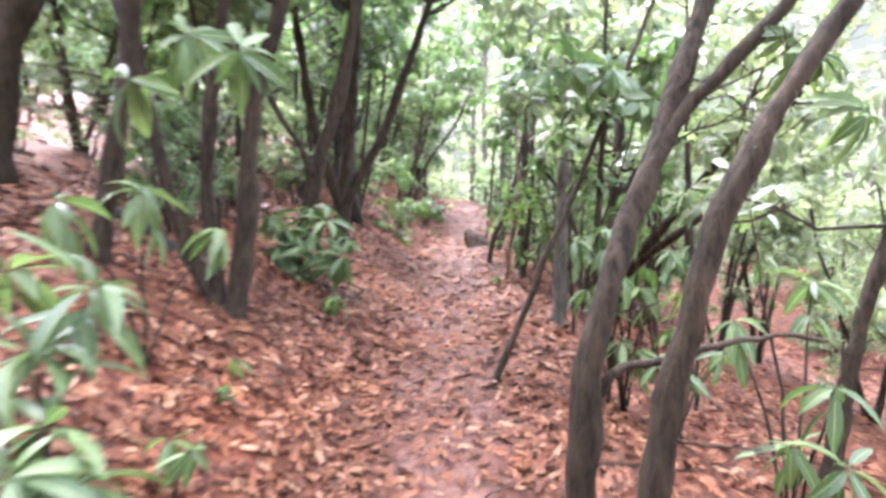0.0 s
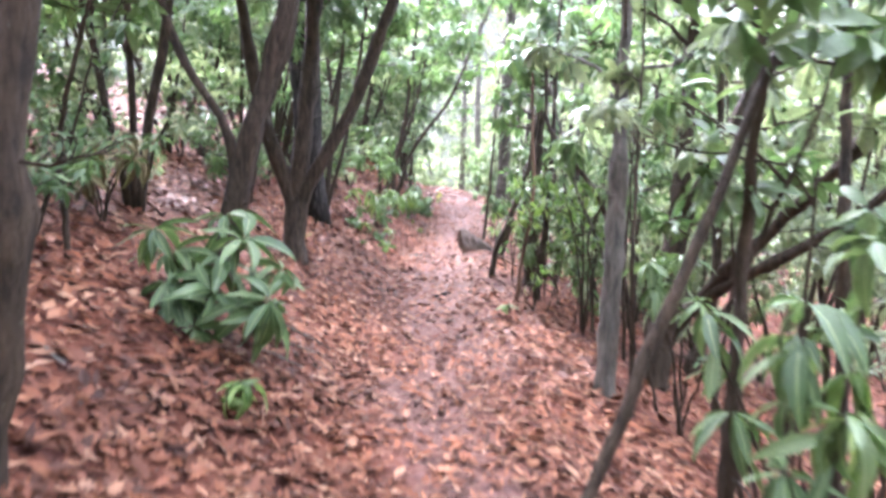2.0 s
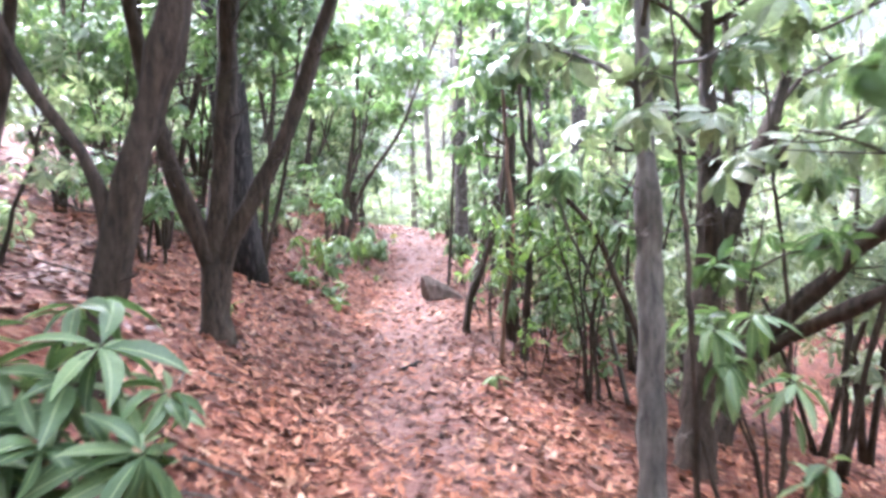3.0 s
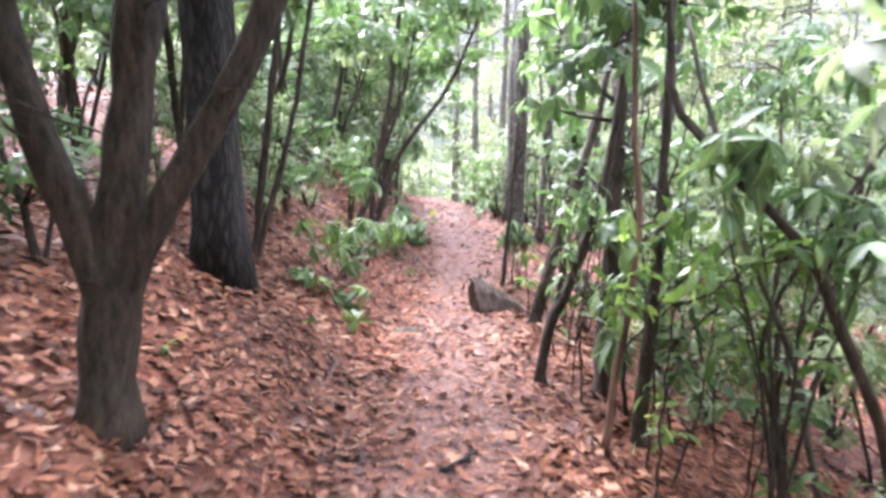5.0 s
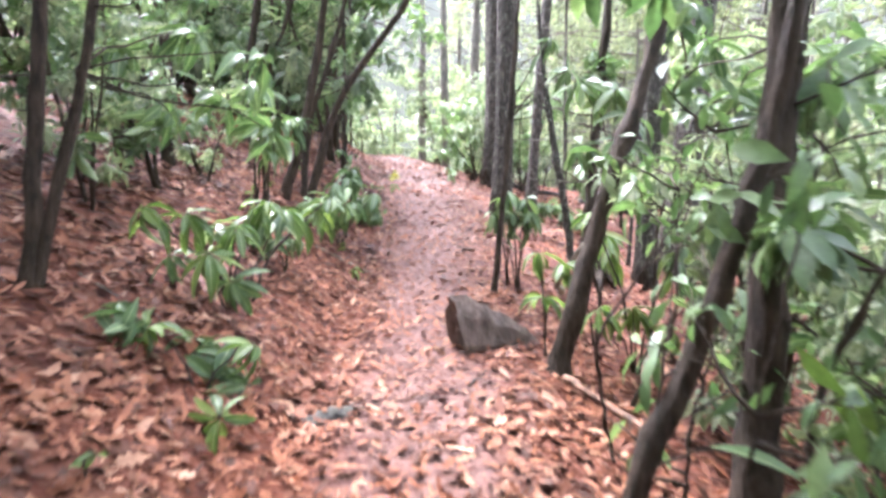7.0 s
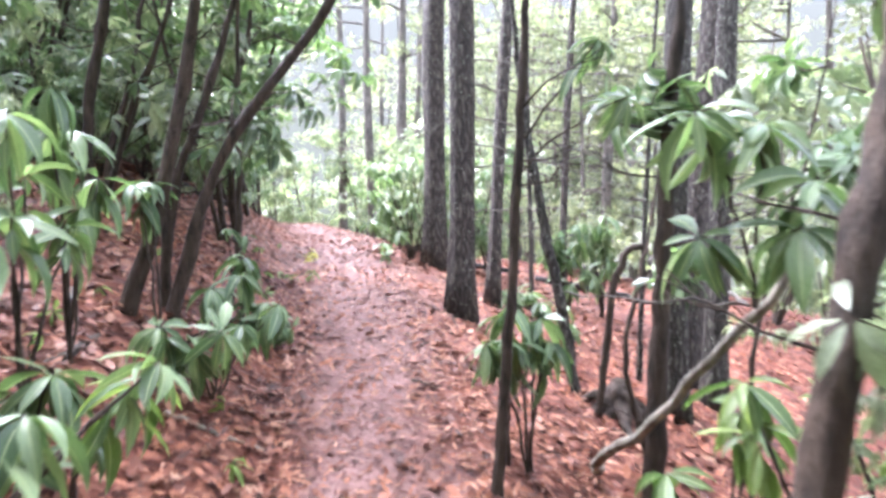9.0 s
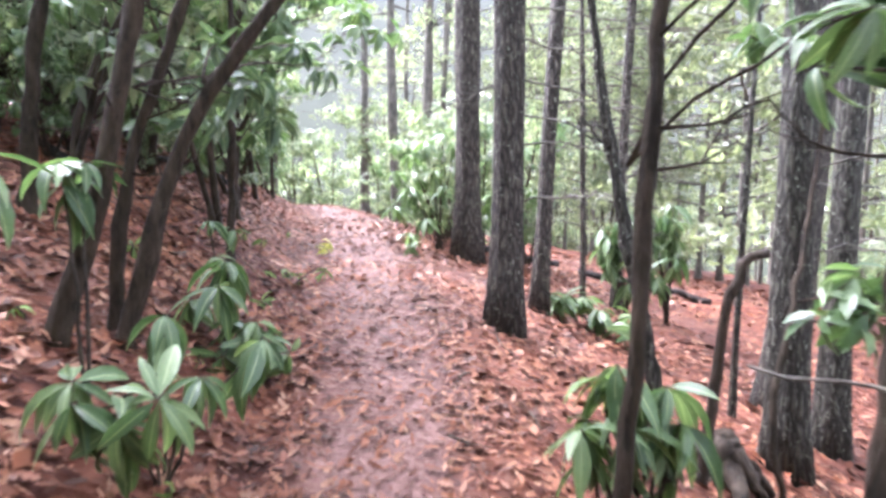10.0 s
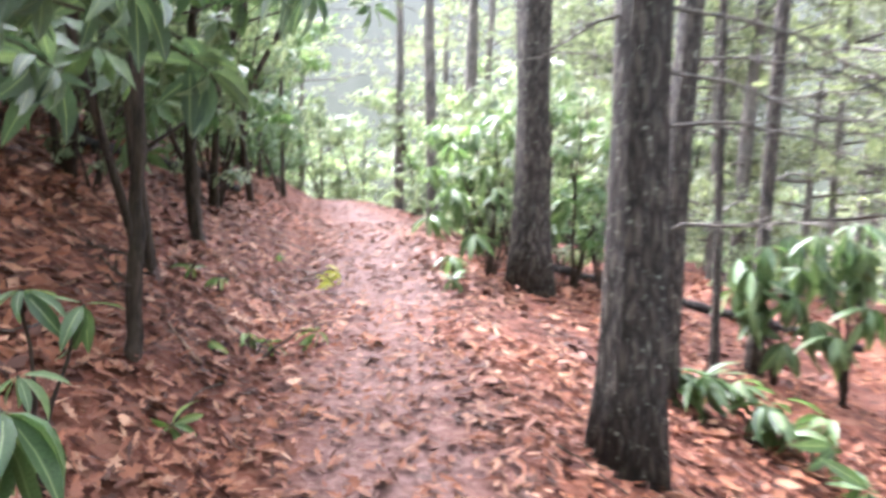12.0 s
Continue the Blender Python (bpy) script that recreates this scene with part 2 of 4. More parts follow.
def thing(name, x, y, z, label, category, group="", kind=""):
    ob = new(name)
    ob.empty_display_size = 0.1
    ob.location = (x, y, z)
    return tagged(ob, label, category, group, kind)


def lines(a, b, fine, edges):
    """Grid lines, fine between a and b and ever wider outside, to the edges."""
    inner = np.arange(a, b + 1e-6, fine)
    low, high, s = [], [], fine
    p = a
    while p > edges[0]:
        s *= 1.25
        p -= s
        low.append(p)
    p, s = b, fine
    while p < edges[1]:
        s *= 1.25
        p += s
        high.append(p)
    return np.array(low[::-1] + list(inner) + high)


gx, gy = lines(-3.5, 4.0, 0.07, (-260, 260)), lines(-0.5, 31, 0.1, (-200, 320))
GX, GY = np.meshgrid(gx, gy)
GZ = ground_z(GX, GY)
rough = np.array([[noise.fractal(Vector((x * 0.9, y * 0.9, 0.0)), 1.0, 2.0, 4) for x in gx] for y in gy])
off = np.abs(GX - path_x(GY))
GZ += rough * np.interp(off, [0.3, 1.0, 6, 40], [0.012, 0.04, 0.12, 0.6])
nx, ny = len(gx), len(gy)
idx = np.arange(nx * ny).reshape(ny, nx)
a, b, c, d = idx[:-1, :-1].ravel(), idx[:-1, 1:].ravel(), idx[1:, 1:].ravel(), idx[1:, :-1].ravel()
me = fast_mesh("ground", np.stack([GX, GY, GZ], -1).reshape(-1, 3), np.concatenate([np.stack([a, b, c], 1), np.stack([a, c, d], 1)]))
worn_at = np.interp(np.abs((GX - path_x(GY) - 0.05) + 0.25 * rough), [0.2, 0.5], [1, 0]).ravel() * np.interp(GY, [-1, 9, 14], [0.6, 0.8, 1.0]).ravel()
layer = me.attributes.new("trodden", "FLOAT", "POINT")
layer.data.foreach_set("value", worn_at.astype(np.float32))
tagged(part("ground", me, SOIL), "reddish brown woodland floor with a trodden footpath", "ground", kind="structure")

# ---------------------------------------------------------------- plants
rng = np.random.default_rng(7)

BLADE = np.array([(0, 0, 0), (.12, .05, .0), (.12, -.05, .0), (.42, .155, .02), (.42, 0, -.02), (.42, -.155, .02),
                  (.75, .14, -.06), (.75, 0, -.1), (.75, -.14, -.06), (1.0, 0, -.24)])
BLADE_TRIS = np.array([(0, 2, 1), (1, 4, 3), (1, 2, 4), (2, 5, 4), (3, 4, 7), (3, 7, 6), (4, 5, 8), (4, 8, 7), (6, 7, 9), (7, 8, 9)])
CHIP = np.array([(0, 0, 0), (.5, .16, .02), (.5, -.16, .02), (1, 0, -.2), (.5, 0, -.04)])
CHIP_TRIS = np.array([(0, 4, 1), (0, 2, 4), (1, 4, 3), (4, 2, 3)])


def leaf_cloud(centres, ups, per, length, rng, fine=True, droop=0.35, spread=0.5):
    """Whorls of leaves: round each centre, leaves that reach out from the twig's end and hang."""
    base, tris = (BLADE, BLADE_TRIS) if fine else (CHIP, CHIP_TRIS)
    n = len(centres)
    k = n * per
    c = np.repeat(np.asarray(centres), per, 0)
    up = np.repeat(np.asarray(ups), per, 0)
    up = up / np.linalg.norm(up, axis=1, keepdims=True)
    ref = np.where(np.abs(up[:, 2:3]) > 0.9, [[1.0, 0, 0]], [[0, 0, 1.0]])
    e1 = np.cross(up, ref)
    e1 /= np.linalg.norm(e1, axis=1, keepdims=True)
    e2 = np.cross(up, e1)
    az = np.tile(np.arange(per) * 2 * np.pi / per, n) + np.repeat(rng.uniform(0, 6.28, n), per) + rng.normal(0, .25, k)
    el = rng.normal(0.1, spread, k)
    d = (np.cos(az) * np.cos(el))[:, None] * e1 + (np.sin(az) * np.cos(el))[:, None] * e2 + np.sin(el)[:, None] * up
    d[:, 2] -= droop * rng.uniform(0.5, 1.5, k)
    d /= np.linalg.norm(d, axis=1, keepdims=True)
    side = np.cross(d, up + rng.normal(0, .25, (k, 3)))
    side /= np.linalg.norm(side, axis=1, keepdims=True)
    top = np.cross(side, d)
    size = length * rng.uniform(0.65, 1.15, k)[:, None, None]
    wide = rng.uniform(0.85, 1.2, k)[:, None, None]
    v = base[None, :, 0:1] * d[:, None] + wide * base[None, :, 1:2] * -side[:, None] + base[None, :, 2:3] * top[:, None]
    v = c[:, None] + 0.015 * d[:, None] + size * v
    f = tris[None] + (np.arange(k) * len(base))[:, None, None]
    return v.reshape(-1, 3), f.reshape(-1, 3)


def tube(points, radii, sides=8, ridged=0.0):
    """A round, slightly knotted stem along the points."""
    p = np.asarray(points, float)
    r = np.asarray(radii, float)
    t = np.gradient(p, axis=0)
    t /= np.linalg.norm(t, axis=1, keepdims=True) + 1e-9
    ref = np.where(np.abs(t[:, 2:3]) > 0.95, [[1.0, 0, 0]], [[0, 0, 1.0]])
    e1 = np.cross(t, ref)
    e1 /= np.linalg.norm(e1, axis=1, keepdims=True)
    for i in range(1, len(p)):
        q = e1[i - 1] - t[i] * (e1[i - 1] @ t[i])
        e1[i] = q / (np.linalg.norm(q) + 1e-9)
    e2 = np.cross(t, e1)
    ang = np.arange(sides) * 2 * np.pi / sides
    wob = 1 + ridged * np.sin(ang * 5 + 1.3)[None] + rng.normal(0, 0.045, (len(p), sides)) + 0.07 * np.sin(np.arange(len(p))[:, None] * 0.9 + ang[None] * 2)
    ring = p[:, None] + (r[:, None] * wob)[:, :, None] * (np.cos(ang)[None, :, None] * e1[:, None] + np.sin(ang)[None, :, None] * e2[:, None])
    v = np.concatenate([ring.reshape(-1, 3), p[:1], p[-1:]])
    f = []
    for i in range(len(p) - 1):
        for j in range(sides):
            a, b = i * sides + j, i * sides + (j + 1) % sides
            f += [(a, b, b + sides), (a, b + sides, a + sides)]
    lo, hi, last = len(v) - 2, len(v) - 1, (len(p) - 1) * sides
    for j in range(sides):
        f += [(lo, (j + 1) % sides, j), (hi, last + j, last + (j + 1) % sides)]
    return v, np.array(f)


def joined(pieces):
    n, vs, fs = 0, [], []
    for v, f in pieces:
        vs.append(v)
        fs.append(np.asarray(f) + n)
        n += len(v)
    return np.concatenate(vs), np.concatenate(fs)


def bent(points, n, wobble=0.0, soft=0.12):
    """A smooth line of n points through the given ones, with small crooks."""
    p = np.asarray(points, float)
    s = np.concatenate([[0], np.cumsum(np.linalg.norm(np.diff(p, axis=0), axis=1))])
    u = np.linspace(0, s[-1], n)
    w = soft * s[-1]
    q = np.mean([np.stack([np.interp(np.clip(u + k * w, 0, s[-1]), s, p[:, a]) for a in range(3)], 1) for k in (-.6, -.3, 0, .3, .6)], 0)
    q[0], q[-1] = p[0], p[-1]
    q[1:-1] += rng.normal(0, wobble, (n - 2, 3))
    return q


def clear_of_path(p, wide=0.8, high=2.05):
    u = np.abs(p[:, 0] - path_x(p[:, 1]))
    h = p[:, 2] - path_z(p[:, 1])
    return (u > wide) | (h > high)


def branch_out(origin, way, length, r, rng, fine=True):
    """One limb that rises and forks into twigs. Gives tubes and the twigs' ends."""
    way = way / np.linalg.norm(way)
    mid = origin + way * length * 0.5 + rng.normal(0, .06 * length, 3)
    end = origin + way * length + np.array([0, 0, .12 * length]) + rng.normal(0, .08 * length, 3)
    line = bent([origin, mid, end], 6, 0.012 * length)
    pieces = [tube(line, np.linspace(r, r * 0.35, 6), 5) if fine else tube(line[::2], np.linspace(r, r * 0.45, 3), 3)]
    ends = [(end, end - mid)]
    for i in (2, 3, 4):
        for k in range(2):
            w = way + rng.normal(0, .75, 3)
            w[2] = abs(w[2]) * 0.6
            w /= np.linalg.norm(w)
            l = length * rng.uniform(0.25, 0.5)
            tip = line[i] + w * l
            if fine:
                pieces.append(tube(bent([line[i], (line[i] + tip) / 2 + rng.normal(0, .05 * l, 3), tip], 4), np.linspace(r * .4, r * .18, 4), 4))
            ends.append((tip, w))
    return pieces, ends


def rhododendron(x, y, r, stems, label, limbs=9, reach=1.05, per=8, length=0.21, low=0.45, top=3.6, leaf=None, bark=None, fine=True,
                 name="rhododendron_tree", seed=1, group="rhododendron trees by the path", side=0.75, keep_clear=True):
    """A crooked tree: stems given as ways from its foot, which go on to the height top; leafy limbs from the height low (a share) up."""
    rg = np.random.default_rng(seed)
    z = float(ground_z(x, y))
    ob = thing(name, x, y, z - 0.03, label, "tree", group)
    here = np.array([x, y, z])
    twigs, ends = [], []
    for s, way in enumerate(stems):
        pts = [np.array([0, 0, -0.12])] + [np.array(p, float) for p in way]
        if pts[-1][2] < top:
            d = pts[-1] - pts[-2]
            d = d / np.linalg.norm(d) * 0.7 + np.array([0, 0, .5])
            pts.append(pts[-1] + d / d[2] * (top - pts[-1][2]))
        n = 34 if fine else 12
        line = bent(pts, n, 0.005 if fine else 0.012, 0.1)
        rr = r * (1.0 if s == 0 else side) * np.interp(np.linspace(0, 1, n), [0, .03, .08, .5, 1], [1.75, 1.3, 1.0, .72, .3])
        if fine:
            for f in rg.uniform(.08, .8, 5):
                rr = rr * (1 + rg.uniform(.12, .3) * np.exp(-((np.linspace(0, 1, n) - f) / .018) ** 2))
        rr = rr * (1 + (0.09 if fine else 0.05) * np.sin(np.arange(n) * 1.9 + seed) * np.sin(np.arange(n) * 0.7 + 2 * seed))
        trunk = part("trunk" if s == 0 else "stem", fast_mesh("trunk", *tube(line, rr, 14 if fine else 5, 0.08)), bark or BARK, ob)
        for i in range(5 if fine and name != "sapling" else 0):
            k = int(rg.uniform(.1, .55) * n)
            a = rg.uniform(0, 6.28)
            pc, en = branch_out(line[k], np.array([math.cos(a), math.sin(a), rg.uniform(-.1, .5)]), rg.uniform(.2, .55), .007, rg)
            if clear_of_path(np.array([e[0] for e in en]) + here, 0.6, 1.95).all():
                part("twig", fast_mesh("twig", *joined(pc)), bark or BARK, trunk, "thin bare twig")
        for i in range(limbs):
            f = rg.uniform(low, 1.0)
            k = min(int(f * (n - 1)), n - 1)
            a = rg.uniform(0, 6.28)
            w = np.array([math.cos(a), math.sin(a), rg.uniform(0.1, 0.8)])
            pc, en = branch_out(line[k], w, reach * rg.uniform(0.6, 1.2), max(rr[k] * 0.45, 0.008), rg, fine)
            if keep_clear and not clear_of_path(np.array([e[0] for e in en]) + here, 0.6, 1.95).all():
                continue
            twigs.append((pc, trunk))
            ends += en
    if ends:
        c = np.array([e[0] for e in ends])
        u = np.array([e[1] / np.linalg.norm(e[1]) for e in ends]) + np.array([0, 0, .5])
        if keep_clear:
            ok = clear_of_path(c + here)
            c, u = c[ok], u[ok]
        if fine and name != "sapling":
            for pc, trunk in twigs:
                part("limb", fast_mesh("limb", *joined(pc)), bark or BARK, trunk)
        else:
            tagged(part("branchwork", fast_mesh("branchwork", *joined([q for pc, trunk in twigs for q in pc])), bark or BARK, ob), kind="stuff")
        if len(c):
            tagged(part("crown", fast_mesh("crown", *leaf_cloud(c, u, per, length, rg, fine, .6)), leaf or LEAF, ob), kind="stuff")
    return ob

rg0 = np.random.default_rng(3)

CROOKED = "dark crooked rhododendron tree with drooping leathery leaves"

# left bank, first stretch; high crowns thickened out of view to shade the ground
rhododendron(-1.40, 4.15, 0.062, [[(.10, .02, .47), (.15, .03, .95), (.13, .05, 1.32), (.23, .08, 1.7), (.36, .1, 2.05)],
                                  [(-.10, .03, .12), (-.25, .03, .33), (-.40, .04, .84), (-.50, .05, 1.3), (-.67, .08, 2.04)],
                                  [(-.12, .06, .30), (-.15, .09, .58), (-.18, .09, .95), (-.14, .1, 1.4), (-.04, .1, 1.9)]],
             "three-stemmed dark rhododendron tree on the leafy bank", seed=11, low=.45, top=5.0, limbs=14)
rhododendron(-2.33, 5.79, 0.075, [[(-.31, .06, .82), (-.41, .09, 1.33), (-.59, .14, 2.0)]], "dark rhododendron trunk leaning uphill", seed=12, low=.55, top=5.2, limbs=30, reach=1.4)
rhododendron(-2.16, 3.95, 0.058, [[(.07, .0, .35), (.18, .0, .85), (.26, .02, 1.4)]], "slender dark rhododendron tree on the bank", seed=13, top=5.0, limbs=20)
rhododendron(-1.58, 6.86, 0.085, [[(.23, .02, .94), (.5, .04, 1.78)], [(.22, .02, .98), (.08, .03, 1.18), (-.1, .04, 1.3), (-.26, .05, 1.6)]],
             "forked dark rhododendron tree on the leafy bank", seed=14, side=.4, low=.6, top=5.2, limbs=32, reach=1.45)
rhododendron(-1.35, 8.45, 0.095, [[(.01, .06, .69), (.05, .09, 1.0), (.12, .14, 1.7)], [(.02, .04, .6), (-.14, .02, .9), (-.28, 0, 1.35), (-.36, 0, 1.65)],
                                  [(.02, .04, .6), (.27, .05, 1.0), (.5, .1, 1.35)]],
             "three-stemmed dark rhododendron tree forking low", seed=15, low=.6, top=5.2, limbs=32, reach=1.45)
rhododendron(-1.58, 11.62, 0.034, [[(.14, .11, 1.33), (.23, .19, 2.32)], [(.2, .1, .66), (.33, .16, 1.2)]], "thin twin-stemmed sapling on the bank", seed=17, low=.5, top=5.0, limbs=20)
rhododendron(-3.5, 4.9, 0.15, [[(.06, .1, .9), (.3, .2, 1.8), (.5, .3, 2.6)]], "thick dark rhododendron trunk high on the bank", seed=19, low=.6, top=5.0, limbs=20)

# added crowns that shade the bank; the last two stand out of view
for k, (x, y, r) in enumerate(((-2.5, 12.7, .05), (-2.1, 14.2, .045), (-2.3, 1.3, .07), (-1.9, -.9, .06))):
    rhododendron(x, y, r, [[(rg0.normal(.1, .08), rg0.normal(0, .08), .9), (rg0.normal(.35, .1), rg0.normal(0, .12), 1.9)], [(rg0.normal(-.1, .08), rg0.normal(.1, .08), .9), (rg0.normal(-.1, .1), rg0.normal(.3, .12), 1.9)]],
                 "dark rhododendron tree added on the bank for its shading crown", seed=700 + k, low=.5, top=4.4 + .2 * (k % 3), limbs=7 if k < 2 else 22, reach=1.2 if k < 2 else 1.5, side=.85)

# right edge, first stretch
rhododendron(0.48, 2.3, 0.056, [[(.03, .01, .365), (.09, .04, .936), (.40, .28, 1.64), (.72, .6, 2.36)], [(.03, .01, .365), (.09, .04, .936), (.41, .28, 1.68), (.75, .35, 1.98), (1.05, .4, 2.3)]],
             "brown rhododendron tree leaning away from the path, forked", seed=21, low=.72, limbs=9)
rhododendron(0.62, 2.03, 0.048, [[(.09, .02, .49), (.2, .02, 1.14), (.43, .06, 1.65), (.76, .12, 2.07)]], "brown rhododendron stem leaning downhill", seed=22, low=.72, limbs=8)
rhododendron(1.13, 4.68, 0.03, [[(.0, .01, .7), (.02, .03, 1.3), (.05, .06, 2.3)]], "thin upright dark sapling at the path's edge", seed=23, limbs=5, reach=.5, low=.5)
rhododendron(1.25, 6.8, 0.075, [[(.05, .1, 1.3), (.1, .25, 2.75)]], "straight grey trunk at the path's edge", seed=24, bark=BARK_GREY, low=.65, leaf=LEAF_HAZED)
rhododendron(1.87, 7.62, 0.11, [[(.22, .12, 1.36), (.29, .24, 2.57)], [(.22, .1, 1.3), (.5, .2, 1.9), (.8, .2, 2.5)]], "thick forked dark rhododendron trunk", seed=25, low=.55, leaf=LEAF_HAZED)
rhododendron(0.80, 10.38, 0.038, [[(-.06, .03, .28), (.23, .07, .88), (.46, .13, 1.68), (.54, .18, 2.35)]], "wavy thin dark stem at the path's edge", seed=27, low=.7, limbs=4, reach=.5)
rhododendron(1.26, 10.5, 0.068, [[(.07, .15, 1.2), (.15, .3, 2.6)]], "upright dark rhododendron trunk beside the path", seed=28, low=.5, limbs=14, top=4.4)
rhododendron(1.2, 9.65, 0.04, [[(.14, .10, 1.18), (.2, .21, 2.54)]], "thin dark upright stem beside the path", seed=29, low=.7, limbs=4, reach=.5)
rhododendron(1.03, 12.2, 0.062, [[(.27, .11, .95), (.62, .24, 1.9)]], "dark trunk leaning away from the path", seed=31, low=.75)
rhododendron(2.0, 8.1, 0.06, [[(.23, -.3, .68), (.43, -.65, 1.08), (.68, -1.06, 1.58), (.93, -1.48, 2.08)], [(.23, -.3, .68), (.44, -.7, .98), (.62, -1.1, 1.24), (.95, -1.6, 1.62)]],
             "low dark rhododendron with long limbs leaning downhill", seed=32, low=.55, leaf=LEAF_HAZED, limbs=5, side=.8)
rhododendron(2.2, 5.6, 0.045, [[(.02, .1, 1.2), (.0, .2, 2.4)]], "upright slim stem on the downhill side", seed=33, low=.5, leaf=LEAF_HAZED, limbs=6)
rhododendron(2.6, 8.6, 0.06, [[(.3, .1, .9), (.3, .2, 1.8)]], CROOKED, seed=34, low=.6, limbs=14, reach=1.1, top=4.2)
rhododendron(2.6, 4.2, 0.06, [[(.2, .1, .9), (.5, .2, 1.8)]], CROOKED, seed=35, low=.45, leaf=LEAF_HAZED, limbs=6)

# thin saplings between the larger stems
for k in range(22):
    y = 4.6 + 0.46 * k + rg0.uniform(-.2, .2)
    x = float(path_x(y)) + rg0.uniform(1.15, 2.5)
    if k % 4 == 3:
        x = float(path_x(y)) - rg0.uniform(1.8, 3.2)
    h = rg0.uniform(1.6, 3.4)
    rhododendron(x, y, rg0.uniform(.009, .02), [[(rg0.normal(0, .12), rg0.normal(0, .1), h * .35), (rg0.normal(.1, .2), rg0.normal(.1, .15), h * .7)]], "thin bare-stemmed sapling among the rhododendrons",
                 limbs=3, reach=.4, low=.5, top=h, seed=300 + k, name="sapling", group="saplings by the path", leaf=LEAF_HAZED if k % 3 == 1 else LEAF, per=6, length=.16)

# fine twigs round the stems
for k in range(16):
    y = rg0.uniform(8.6, 11.3)
    x = float(path_x(y)) + rg0.uniform(.95, 1.8)
    h = rg0.uniform(.8, 1.9)
    rhododendron(x, y, rg0.uniform(.005, .009), [[(rg0.normal(.05, .1), rg0.normal(0, .1), h * .4), (rg0.normal(.1, .2), rg0.normal(0, .15), h * .75)]], "thin twiggy sapling with few leaves at the path's edge",
                 limbs=5, reach=.35, low=.3, top=h, seed=600 + k, name="sapling", group="saplings by the path", leaf=LEAF_YOUNG if k % 3 == 0 else LEAF, per=2, length=.13)

# second stretch
rhododendron(-1.03, 15.38, 0.048, [[(.24, 0, .6), (.35, 0, 1.04), (.5, 0, 1.85)]], CROOKED, seed=41, low=.55, leaf=LEAF, limbs=11, reach=1.2, top=4.2)
rhododendron(-0.85, 15.68, 0.033, [[(.08, .03, .81), (.28, .02, 1.31), (.5, .1, 2.0)]], CROOKED, seed=42, low=.55, leaf=LEAF, limbs=11, reach=1.2, top=4.2)
rhododendron(-0.80, 15.6, 0.042, [[(.3, 0, .97), (.55, -.03, 1.36), (1.1, -.1, 2.04)]], "dark stem leaning over the path", seed=43, low=.55, leaf=LEAF, limbs=11, reach=1.2, top=4.2)
rhododendron(-1.9, 14.6, 0.05, [[(.05, .1, 1.0), (-.1, .2, 1.9)]], CROOKED, seed=44, low=.45, leaf=LEAF, limbs=10, reach=1.2, top=4.2)
rhododendron(-1.6, 16.6, 0.05, [[(.05, .1, 1.0), (.2, .2, 1.9)]], CROOKED, seed=45, low=.45, leaf=LEAF_HAZED, limbs=6)
rhododendron(-0.51, 17.3, 0.03, [[(.04, .08, .79), (.05, .14, 1.38), (.05, .2, 2.0)]], "slim dark sapling on the bank", seed=46, low=.55, limbs=5, leaf=LEAF)
rhododendron(-0.68, 19.15, 0.04, [[(-.07, .13, 1.1), (0, .2, 1.8)], [(-.1, .09, .64), (.25, .1, 1.4)]], CROOKED, seed=47, low=.4, leaf=LEAF)
rhododendron(.92, 13.75, 0.026, [[(.08, .05, .6), (.12, .06, 1.23), (.2, .1, 2.31)] ],
             "slim dark sapling at the path's edge", seed=48, low=.85, limbs=3)
rhododendron(2.2, 15.65, 0.045, [[(-.10, .07, .6), (-.21, .14, 1.24), (-.29, .19, 1.72), (-.38, .28, 2.45)]], "bowed mossy grey sapling", seed=49, low=.9, limbs=3, bark=BARK_MOSS)
rhododendron(1.62, 13.62, 0.047, [[(.12, .08, 1.76), (.22, .11, 2.7)]], "straight dark trunk on the downhill side", seed=50, low=.9, limbs=3)

# pines


